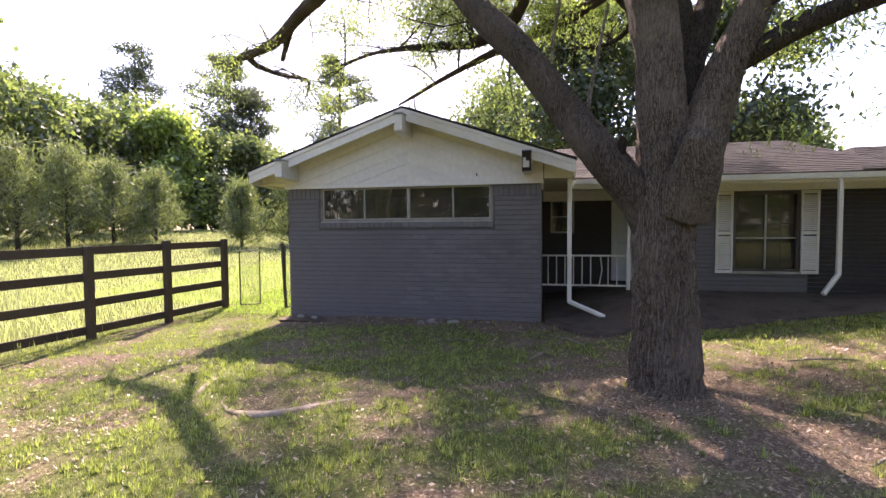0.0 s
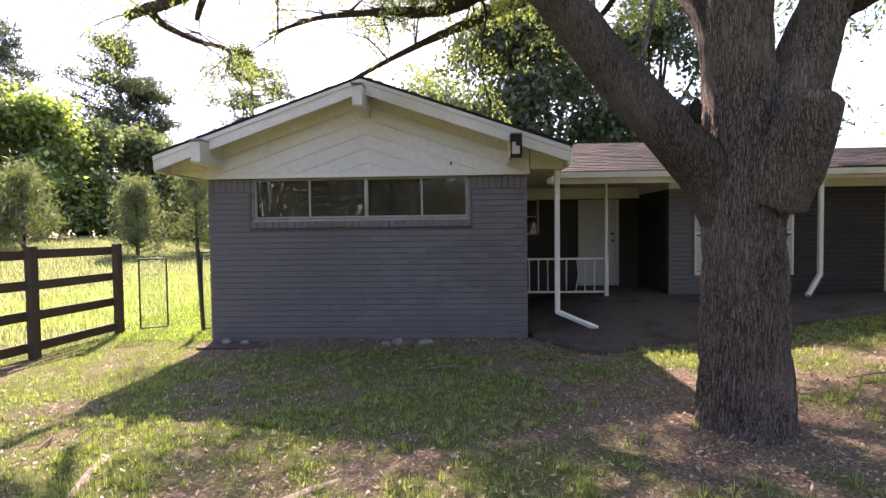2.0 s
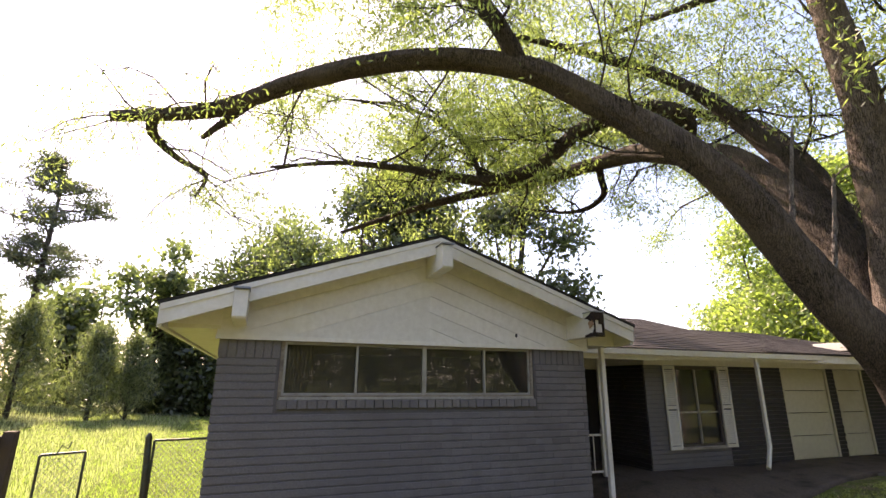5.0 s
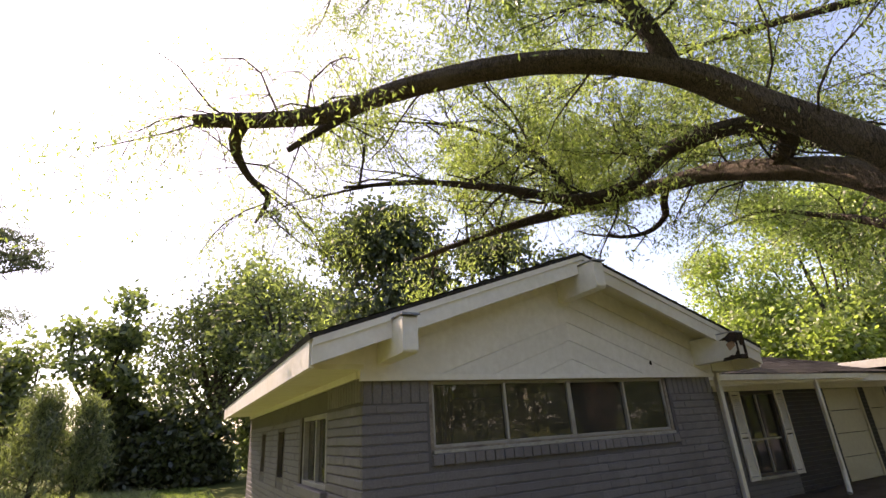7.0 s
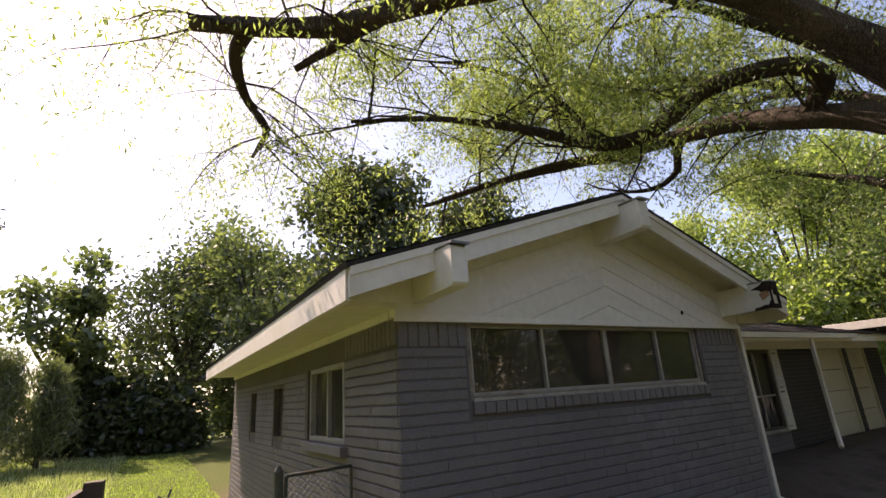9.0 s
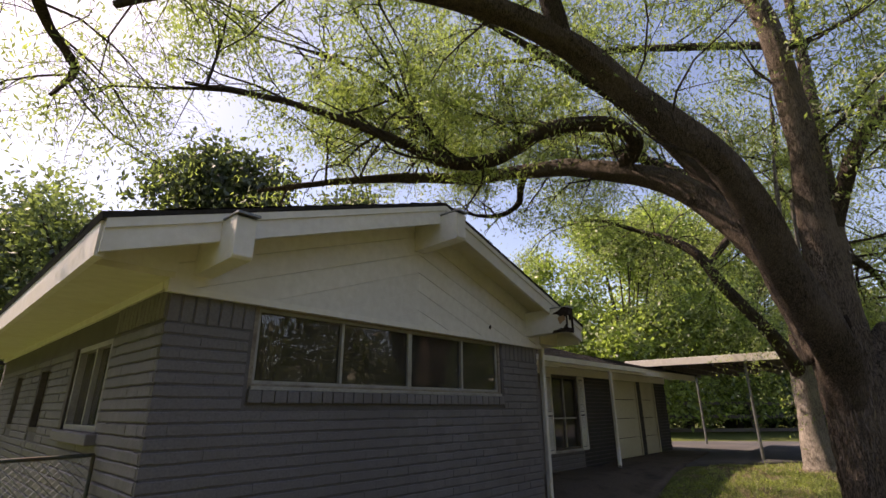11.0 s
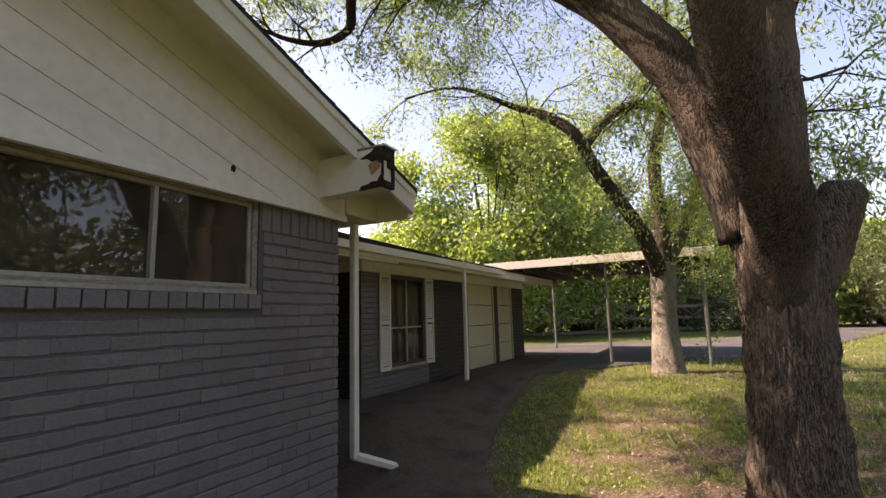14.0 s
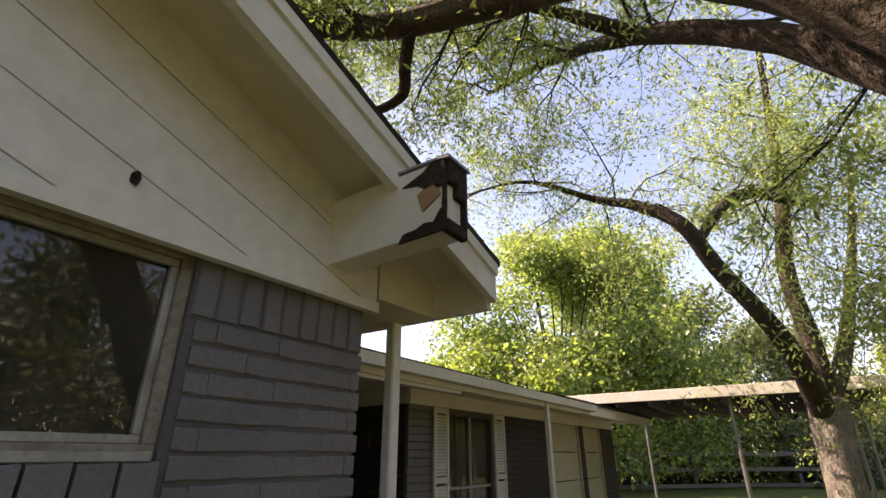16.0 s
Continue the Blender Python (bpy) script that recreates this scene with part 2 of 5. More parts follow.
# two limb barks darker than BARK: backlit shade painted into the colour
BARK_LIMB = bark_mat("shaded_limb_bark", (0.016, 0.012, 0.01), (0.12, 0.095, 0.075), (0.05, 0.06, 0.018))
BARK_ARM = bark_mat("half_shaded_limb_bark", (0.024, 0.018, 0.014), (0.165, 0.13, 0.102), (0.055, 0.066, 0.018))
BARK_DARK = bark_mat("dark_bark", (0.03, 0.024, 0.02), (0.1, 0.084, 0.07))
# pale bark of sticks and sprouts; on the yard tree it paints sunlight
BARK_PALE = bark_mat("pale_and_sunlit_flaking_bark", (0.095, 0.08, 0.066), (0.38, 0.335, 0.285))
BARK_GREY = bark_mat("grey_limb_bark", (0.05, 0.04, 0.033), (0.2, 0.168, 0.138))
GROUND = ground_mat("lawn_soil_and_turf")
GLASS = glass_mat("window_glass")


# ---- mesh helpers ----
def link_bm(name, bm, material, smooth=False):
    me = bpy.data.meshes.new(name)
    bmesh.ops.recalc_face_normals(bm, faces=bm.faces[:])
    bm.to_mesh(me)
    bm.free()
    me.materials.append(material)
    if smooth:
        me.polygons.foreach_set("use_smooth", [True] * len(me.polygons))
    return new(name, me)


def part(name, bm, material, parent, label="", smooth=False):
    ob = link_bm(name, bm, material, smooth)
    ob.parent = parent
    if parent is not None:
        ob.matrix_parent_inverse = parent.matrix_basis.inverted()
    return tagged(ob, label)


def thing(name, label, category, place=(0, 0, 0), group="", kind=""):
    e = new(name)
    e.empty_display_size = 0.2
    e.matrix_basis = Matrix.Translation(place)
    return tagged(e, label, category, group, kind)


def box(bm, x0, x1, y0, y1, z0, z1, bevel=0.0):
    vs = [bm.verts.new((x, y, z)) for x in (x0, x1) for y in (y0, y1) for z in (z0, z1)]
    fs = [bm.faces.new([vs[i] for i in q]) for q in ((0, 1, 3, 2), (4, 6, 7, 5), (0, 4, 5, 1), (2, 3, 7, 6), (0, 2, 6, 4), (1, 5, 7, 3))]
    if bevel:
        es = list({e for f in fs for e in f.edges})
        bmesh.ops.bevel(bm, geom=es, offset=bevel, segments=1, affect="EDGES", profile=0.5)


def boxes(*rows, bevel=0.0):
    bm = bmesh.new()
    for r in rows:
        box(bm, *r, bevel=bevel)
    return bm


def prism(bm, poly, axis, a, b):
    """A polygon of 2D points pulled from a to b along an axis ('x': points are y, z; 'y': x, z; 'z': x, y)."""
    def at(p, v):
        return {"x": (v, p[0], p[1]), "y": (p[0], v, p[1]), "z": (p[0], p[1], v)}[axis]
    lo, hi = [bm.verts.new(at(p, a)) for p in poly], [bm.verts.new(at(p, b)) for p in poly]
    bm.faces.new(lo), bm.faces.new(hi[::-1])
    for i in range(len(poly)):
        j = (i + 1) % len(poly)
        bm.faces.new((lo[i], lo[j], hi[j], hi[i]))


def tube(bm, pts, radii, sides=8, rough=0.0, close=True, ridge=0.0, ridges=9):
    """A tapered tube through points, with frames carried along it."""
    pts = [Vector(p) for p in pts]
    if not isinstance(radii, (list, tuple)):
        radii = [radii] * len(pts)
    side = None
    rings = []
    for i, p in enumerate(pts):
        d = (pts[min(i + 1, len(pts) - 1)] - pts[max(i - 1, 0)]).normalized()
        if side is None:
            side = d.orthogonal().normalized()
        side = (side - d * side.dot(d)).normalized()
        other = d.cross(side)
        ring = []
        for k in range(sides):
            a = 2 * math.pi * k / sides
            r = radii[i]
            if rough:
                r *= 1 + rough * noise.noise(Vector((math.cos(a) * 1.3, math.sin(a) * 1.3, 0)) + p * 1.4)
            if ridge:
                q = Vector((math.cos(a) * ridges, math.sin(a) * ridges, p.z * 4.5 + p.x))
                r += ridge * (abs(noise.noise(q)) * 2.4 - 0.6) + ridge * 0.6 * noise.noise(q * 2.3)
            ring.append(bm.verts.new(p + (side * math.cos(a) + other * math.sin(a)) * r))
        rings.append(ring)
    for a, b in zip(rings, rings[1:]):
        for k in range(sides):
            j = (k + 1) % sides
            bm.faces.new((a[k], a[j], b[j], b[k]))
    if close:
        bm.faces.new(rings[0][::-1]), bm.faces.new(rings[-1])


def spline(pts, n):
    """n points on a smooth curve (Catmull-Rom) through pts."""
    pts = [Vector(p) for p in pts]
    out = []
    for i in range(n):
        s = i / (n - 1) * (len(pts) - 1)
        k = min(int(s), len(pts) - 2)
        u = s - k
        a, b, c, d = pts[max(k - 1, 0)], pts[k], pts[k + 1], pts[min(k + 2, len(pts) - 1)]
        out.append(0.5 * ((2 * b) + (c - a) * u + (2 * a - 5 * b + 4 * c - d) * u * u + (3 * b - a - 3 * c + d) * u ** 3))
    return out


def spread(vals, n):
    return list(np.interp(np.linspace(0, 1, n), np.linspace(0, 1, len(vals)), vals).astype(float))


def quads_mesh(name, centres, along, across, material, parent=None, kind=""):
    """Many loose four-cornered blades or leaves in one mesh: centre, half length vector, half width vector."""
    c, u, v = (np.asarray(a, dtype=np.float32) for a in (centres, along, across))
    n = len(c)
    co = np.empty((n, 4, 3), dtype=np.float32)
    co[:, 0], co[:, 1], co[:, 2], co[:, 3] = c - u, c + v, c + u, c - v
    me = bpy.data.meshes.new(name)
    me.vertices.add(4 * n)
    me.vertices.foreach_set("co", co.ravel())
    me.loops.add(4 * n)
    me.loops.foreach_set("vertex_index", np.arange(4 * n, dtype=np.int32))
    me.polygons.add(n)
    me.polygons.foreach_set("loop_start", np.arange(0, 4 * n, 4, dtype=np.int32))
    me.polygons.foreach_set("loop_total", np.full(n, 4, dtype=np.int32))
    me.update(calc_edges=True)
    me.materials.append(material)
    ob = new(name, me)
    if parent is not None:
        ob.parent = parent
        ob.matrix_parent_inverse = parent.matrix_basis.inverted()
    return tagged(ob, kind=kind)


def smoothstep(a, b, x):
    t = np.clip((np.asarray(x, dtype=float) - a) / (b - a), 0, 1)
    return t * t * (3 - 2 * t)


def level(x, y):
    """Height of the ground: a lawn that rises a little towards the porch and the drive."""
    return np.maximum(0.3 * smoothstep(1.7, 3.3, x) * smoothstep(7.2, 8.8, y), 0.33 * smoothstep(3.3, 7.5, x)) - 0.08 * smoothstep(-1.0, -3.0, x)


def wavy(x, y):
    """Smooth noise made of sines, between about -1 and 1."""
    return (np.sin(1.3 * x + 0.7 * y + 1) + np.sin(-0.8 * x + 1.9 * y) + np.sin(2.9 * x + 1.1 * y + 2.2) * 0.7 + np.sin(1.7 * x - 3.3 * y + 0.4) * 0.7) / 3.4


def turf(x, y):
    """Share of living grass: bare soil and leaf litter round the tree and by the wall, meadow past the fence."""
    d = np.hypot(x - 3.0, y - 4.6)
    g = 0.6 + 0.32 * wavy(x * 1.5, y * 1.5) + 0.3 * wavy(x * 4.1 + 4, y * 3.7) + 0.25 * wavy(x * 9.3, y * 10.1 + 2)
    g = g - 0.5 * np.exp(-(d / 1.7) ** 2) - 0.75 * smoothstep(6.6, 7.6, y) * smoothstep(-3.2, -2.6, x) * smoothstep(2.4, 1.4, x)
    g = np.maximum(g, smoothstep(-4.4, -5.2, x) * 0.95)
    g = np.maximum(g, smoothstep(9.0, 14.0, y) * smoothstep(-2.8, -3.6, x))
    return np.clip(np.maximum(g, smoothstep(14, 20, np.hypot(x, y)) * 0.85), 0, 1)


# ---- ground ----
def axis_steps(near0, near1, step, far):
    mid = np.arange(near0, near1 + step / 2, step)
    grow, s = [], step
    v = near1
    while v < far:
        s *= 1.22
        v += s
        grow.append(v)
    lo, s, v = [], step, near0
    while v > -far:
        s *= 1.22
        v -= s
        lo.append(v)
    return np.concatenate([lo[::-1], mid, grow])


gx, gy = axis_steps(-8, 13, 0.14, 900), axis_steps(-5, 13, 0.14, 900)
GX, GY = np.meshgrid(gx, gy, indexing="ij")
GZ = level(GX, GY) + 0.018 * wavy(GX * 2.3, GY * 2.1) + 0.012 * wavy(GX * 6.1 + 3, GY * 5.3)
rise = 1.6 * np.exp(-((GX + 22) / 12) ** 2 - ((GY - 26) / 14) ** 2)
GZ = GZ + rise
ground_me = bpy.data.meshes.new("ground")
nx, ny = GX.shape
idx = np.arange(nx * ny).reshape(nx, ny)
quads = np.stack([idx[:-1, :-1], idx[1:, :-1], idx[1:, 1:], idx[:-1, 1:]], -1).reshape(-1, 4)
ground_me.vertices.add(nx * ny)
ground_me.vertices.foreach_set("co", np.stack([GX, GY, GZ], -1).astype(np.float32).ravel())
ground_me.loops.add(quads.size)
ground_me.loops.foreach_set("vertex_index", quads.ravel().astype(np.int32))
ground_me.polygons.add(len(quads))
ground_me.polygons.foreach_set("loop_start", np.arange(0, quads.size, 4, dtype=np.int32))
ground_me.polygons.foreach_set("loop_total", np.full(len(quads), 4, dtype=np.int32))
ground_me.polygons.foreach_set("use_smooth", np.ones(len(quads), dtype=bool))
ground_me.update(calc_edges=True)
att = ground_me.attributes.new("grass", "FLOAT", "POINT")
att.data.foreach_set("value", turf(GX, GY).astype(np.float32).ravel())
ground_me.materials.append(GROUND)
tagged(new("ground", ground_me), "patchy lawn of grass, bare soil and leaf litter", "ground", kind="structure")


def strip(name, near, far, n, m, lift, material, label):
    """A paved sheet between two edge curves that follows the ground, with a turned-down edge."""
    a, b = spline([(x, y, 0) for x, y in near], n), spline([(x, y, 0) for x, y in far], n)
    bm = bmesh.new()
    rows = []
    for p, q in zip(a, b):
        row = []
        for k in range(m + 1):
            v = p.lerp(q, k / m)
            row.append(bm.verts.new((v.x, v.y, float(level(v.x, v.y)) + lift)))
        rows.append(row)
    for r, s in zip(rows, rows[1:]):
        for k in range(m):
            bm.faces.new((r[k], s[k], s[k + 1], r[k + 1]))
        for k in (0, m):
            lo = [bm.verts.new(v.co - Vector((0, 0, 0.14))) for v in (r[k], s[k])]
            bm.faces.new((r[k], s[k], lo[1], lo[0]))
    ob = link_bm(name, bm, material, True)
    return tagged(ob, label, "paving", kind="structure")


strip("pavement", [(1.66, 7.6), (2.3, 6.8), (3.1, 7.15), (4.4, 7.55), (6.2, 7.85), (7.9, 8.1), (9.4, 8.3), (11.5, 8.6)],
      [(1.66, 10.95), (2.3, 10.95), (3.1, 10.95), (4.2, 10.95), (6.2, 9.58), (7.9, 9.58), (9.4, 9.58), (11.5, 9.58)], 60, 12, 0.045, CONCRETE, "stained grey-brown concrete walk and porch floor")
strip("road", [(7.9, 8.12), (9.6, 6.8), (11.4, 5.3), (13.4, 3.4), (22.8, -0.6), (44, -9)], [(11.6, 13.5), (15.5, 11.2), (18, 8.3), (20.5, 4.8), (28, 1.0), (46, -6.3)], 50, 12, 0.03, ASPHALT, "worn dark asphalt drive with dusty patches")


def scatter(n, x0, x1, y0, y1, rng, want):
    """Random places in a rectangle, thinned by a density function; none under the house or on paving."""
    x, y = rng.uniform(x0, x1, n), rng.uniform(y0, y1, n)
    keep = rng.random(n) < want(x, y)
    keep &= ~((x > -2.85) & (y > 7.72))
    walk_edge = np.interp(x, [1.6, 2.3, 3.1, 4.4, 6.2, 7.9, 9.6, 11.4, 13.4, 22.8], [7.4, 6.9, 7.2, 7.6, 7.9, 8.15, 6.9, 5.4, 3.5, -0.5], left=7.7)
    keep &= ~((x > 1.5) & (y > walk_edge))
    return x[keep], y[keep]


def blades(name, n, area, height, width, material, seed, want, lean=0.45):
    rng = np.random.default_rng(seed)
    x, y = scatter(n, *area, rng, want)
    k = len(x)
    h = rng.uniform(0.5, 1.0, k) * height
    a, t = rng.uniform(0, 2 * np.pi, k), rng.normal(0, lean, k)
    up = np.stack([np.sin(t) * np.cos(a), np.sin(t) * np.sin(a), np.cos(t)], -1)
    flat = np.stack([-np.sin(a + 0.6), np.cos(a + 0.6), np.zeros(k)], -1)
    z = level(x, y) + 0.018 * wavy(x * 2.3, y * 2.1) + 1.6 * np.exp(-((x + 22) / 12) ** 2 - ((y - 26) / 14) ** 2)
    c = np.stack([x, y, z], -1) + up * (h * 0.45)[:, None]
    return quads_mesh(name, c, up * (h * 0.55)[:, None], flat * (width * rng.uniform(0.6, 1.2, k))[:, None], material, kind="stuff")


tagged(blades("lawn_grass", 230000, (-5.2, 9, -1.5, 8), 0.05, 0.0026, GRASS, 3, lambda x, y: np.clip(turf(x, y) * 1.8 - 0.6, 0.02, 1), 0.75), "short patchy green lawn grass", "grass")
rng = np.random.default_rng(31)
tx, ty = scatter(13000, -5.2, 8, -1.2, 7.6, rng, lambda x, y: np.clip(turf(x, y) * 1.5 - 0.4, 0.02, 1))
per = 26
cx, cy = np.repeat(tx, per), np.repeat(ty, per)
tall = np.repeat(rng.uniform(0.04, 0.095, len(tx)), per) * rng.uniform(0.5, 1, len(cx))
ang, out = rng.uniform(0, 2 * np.pi, len(cx)), np.abs(rng.normal(0, 0.55, len(cx)))
way = np.stack([np.sin(out) * np.cos(ang), np.sin(out) * np.sin(ang), np.cos(out)], -1)
foot = np.stack([cx + 0.02 * np.cos(ang), cy + 0.02 * np.sin(ang), level(cx, cy) + 0.018 * wavy(cx * 2.3, cy * 2.1)], -1)
side = np.stack([-np.sin(ang), np.cos(ang), np.zeros(len(cx))], -1)
tagged(quads_mesh("grass_tufts", foot + way * (tall * 0.45)[:, None], way * (tall * 0.55)[:, None], side * 0.0028, GRASS, kind="stuff"), "loose upright tufts of green grass", "grass")
tagged(blades("far_lawn_grass", 50000, (4, 26, -6, 7), 0.1, 0.007, GRASS, 4, lambda x, y: np.clip(turf(x, y) * 1.4 - 0.3, 0.05, 1)), "green lawn grass further along the drive", "grass")
tagged(blades("meadow_grass", 220000, (-26, -4.9, -3, 34), 0.22, 0.006, FIELD, 5, lambda x, y: np.exp(-np.hypot(x + 6, y - 6) / 14) * 1.3), "tall pale yellow-green meadow grass", "grass")
tagged(blades("yard_grass", 170000, (-9, -2.9, 7.8, 30), 0.08, 0.006, YARD, 6, lambda x, y: np.exp(-np.abs(y - 8) / 12) * np.where(x > -4.7, 1, smoothstep(8.3, 9.0, y))), "sunlit yellow-green side yard grass", "grass")

rng = np.random.default_rng(8)
lx, ly = scatter(150000, -5, 9, -1.5, 7.9, rng, lambda x, y: np.clip(1.1 - turf(x, y), 0.1, 1))
k = len(lx)
la = rng.uniform(0, 2 * np.pi, k)
ls = 0.005 + 0.019 * rng.random(k) ** 3.5
tilt = rng.normal(0, 0.45, k)
lu = np.stack([np.cos(la), np.sin(la), tilt], -1) * ls[:, None]
lv = np.stack([-np.sin(la), np.cos(la), rng.normal(0, 0.3, k)], -1) * (ls * rng.uniform(0.25, 0.55, k))[:, None]
tagged(quads_mesh("fallen_leaves", np.stack([lx, ly, level(lx, ly) + 0.018 * wavy(lx * 2.3, ly * 2.1) + 0.022], -1), lu, lv, LITTER, kind="stuff"), "dry brown fallen leaves strewn over the lawn", "leaves")


# ---- house: setting ----
X0, X1, YF, TOP = -2.87, 1.6, 7.7, 2.3          # gable block: side walls, front, top of the brick
RIDGE, PEAK, EAVE_L, EAVE_R, EAVE_Z, YO = -0.6, 3.49, -3.38, 2.1, 2.53, 7.3
SLOPE = (PEAK - EAVE_Z) / (RIDGE - EAVE_L)
EAVE_RZ = PEAK - SLOPE * (EAVE_R - RIDGE)
BACK = 15.5
WY, WX0, WX1 = 9.6, 4.34, 11.6                    # wing front and its ends


def wall_open(bm, axis, at0, at1, u0, u1, z0, z1, holes):
    """A wall slab with openings: along 'x' it lies between y = at0 and at1, along 'y' between x = at0 and at1."""
    us = sorted({u0, u1, *(h[0] for h in holes), *(h[1] for h in holes)})
    for a, b in zip(us, us[1:]):
        inside = [h for h in holes if h[0] <= a and h[1] >= b]
        spans, z = [], z0
        for h in sorted(inside, key=lambda h: h[2]):
            spans.append((z, h[2]))
            z = h[3]
        spans.append((z, z1))
        for lo, hi in spans:
            if hi - lo > 1e-4:
                if axis == "x":
                    box(bm, a, b, at0, at1, lo, hi)
                else:
                    box(bm, at0, at1, a, b, lo, hi)


FRONT_WIN = (-2.26, 0.82, 1.665, 2.3)
SIDE_WINS = [(8.85, 9.95, 1.36, 2.08), (11.2, 11.75, 1.3, 2.0), (13.0, 13.5, 1.3, 2.0)]


def wall(name, axis, at0, at1, u0, u1, z0, z1, holes, material, label):
    bm = bmesh.new()
    wall_open(bm, axis, at0, at1, u0, u1, z0, z1, holes)
    return tagged(link_bm(name, bm, material), label, "wall", kind="structure")


wall_front = wall("wall_front", "x", YF + 0.005, YF + 0.16, X0 + 0.012, X1 - 0.012, -0.3, TOP, [FRONT_WIN], MORTAR, "grey-painted brick gable wall with a ribbon window")
wall_west = wall("wall_west", "y", X0 + 0.012, X0 + 0.16, YF + 0.16, BACK, -0.3, TOP + 0.06, SIDE_WINS, MORTAR, "grey-painted brick side wall in open daylight")
wall_porch = wall("wall_porch", "y", X1 - 0.16, X1 - 0.012, YF + 0.16, 11.1, -0.3, TOP + 0.3, [], MORTAR, "grey-painted brick wall beside the porch")
wall("wall_rear", "x", BACK - 0.15, BACK, X0 + 0.16, WX1, -0.3, TOP + 0.2, [], ROOM, "plain rear wall of the house")
PORCH_DOOR = (3.1, 3.92, 0.36, 2.12)
PORCH_WIN = (1.78, 2.3, 1.42, 2.16)
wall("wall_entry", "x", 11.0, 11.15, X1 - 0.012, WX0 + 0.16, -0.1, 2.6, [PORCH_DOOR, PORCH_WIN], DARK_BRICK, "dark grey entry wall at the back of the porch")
wall_porch_east = wall("wall_porch_east", "y", WX0 + 0.012, WX0 + 0.16, WY + 0.16, 11.0, -0.1, 2.6, [], MORTAR, "dark grey brick wall on the far side of the porch")
WING_WIN = (5.07, 6.15, 0.72, 2.17)
GARAGE = [(8.02, 9.5, 0.3, 2.25), (9.75, 10.75, 0.3, 2.25)]
wall_wing = wall("wall_wing", "x", WY + 0.012, WY + 0.16, WX0 + 0.012, WX1, -0.1, 2.42, [WING_WIN, *GARAGE], MORTAR, "grey brick wing wall with a shuttered window")
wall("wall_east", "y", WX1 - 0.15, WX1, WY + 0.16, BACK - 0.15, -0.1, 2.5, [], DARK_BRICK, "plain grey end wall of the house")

# rooms behind the glass
bm = boxes((X0 + 0.16, X1 - 0.16, YF + 0.16, 11.8, 0.02, 0.06))
tagged(link_bm("floor_bedroom", bm, ROOM_FLOOR), "brown carpet of the dim front room", "floor", kind="structure")
bm = boxes((X0 + 0.16, X1 - 0.16, 11.8, 11.9, 0.0, 2.42))
tagged(link_bm("wall_bedroom", bm, ROOM), "beige plaster wall of the front room", "wall", kind="structure")
bm = boxes((X0 + 0.162, X1 - 0.162, YF + 0.162, 11.8, 2.36, 2.42))
tagged(link_bm("ceiling_bedroom", bm, ROOM), "flat plaster ceiling of the front room", "ceiling", kind="structure")
bm = boxes((WX0 + 0.16, 7.4, WY + 0.16, 13.2, 0.24, 0.28))
tagged(link_bm("floor_living", bm, ROOM_FLOOR), "brown floor of the room behind the shuttered window", "floor", kind="structure")
bm = boxes((WX0 + 0.16, 7.4, 13.2, 13.3, 0.2, 2.5), (7.4, 7.5, WY + 0.16, 13.3, 0.2, 2.5), (WX0 + 0.06, WX0 + 0.16, 11.15, 13.3, 0.2, 2.5))
tagged(link_bm("wall_living", bm, ROOM), "beige walls of the room behind the shuttered window", "wall", kind="structure")
bm = boxes((WX0 + 0.06, 7.5, WY + 0.162, 13.3, 2.5, 2.54))
tagged(link_bm("ceiling_living", bm, ROOM), "plaster ceiling of the wing room", "ceiling", kind="structure")


# ---- roofs ----
def shingled(name, corners, courses, material, label):
    """A sloping roof plane: four corners (eave a, eave b, ridge b, ridge a), laid in lapped courses with a deck below."""
    a, b, c, d = (Vector(v) for v in corners)
    nrm = (b - a).cross(d - a).normalized()
    if nrm.z < 0:
        nrm = -nrm
    bm = bmesh.new()
    deck = [bm.verts.new(v) for v in (a, b, c, d)] + [bm.verts.new(v - nrm * 0.03) for v in (a, b, c, d)]
    for q in ((0, 1, 2, 3), (4, 7, 6, 5), (0, 4, 5, 1), (1, 5, 6, 2), (2, 6, 7, 3), (3, 7, 4, 0)):
        bm.faces.new([deck[i] for i in q])
    rnd = random.Random(len(label))
    for i in range(courses):
        s, t = i / courses, min(1.0, (i + 1.25) / courses)
        p, q, r, u = a.lerp(d, s), b.lerp(c, s), b.lerp(c, t), a.lerp(d, t)
        n = max(2, int((q - p).length / 0.32))
        shift = (i % 2) * 0.5
        for k in range(n + 1):
            f0, f1 = max(0, (k - shift) / n), min(1, (k + 1 - shift) / n)
            if f1 - f0 < 0.01:
                continue
            lift = 0.012 + rnd.uniform(0, 0.006)
            g = 0.02 / n
            lo = [p.lerp(q, f0 + g) + nrm * lift, p.lerp(q, f1 - g) + nrm * lift, u.lerp(r, f1 - g) + nrm * 0.004, u.lerp(r, f0 + g) + nrm * 0.004]
            vs = [bm.verts.new(v) for v in lo]
            bm.faces.new(vs)
            skirt = [bm.verts.new(v - nrm * 0.012) for v in lo[:2]]
            bm.faces.new((vs[0], vs[1], skirt[1], skirt[0]))
    me_ob = link_bm(name, bm, material)
    return tagged(me_ob, label, "roof", kind="structure")


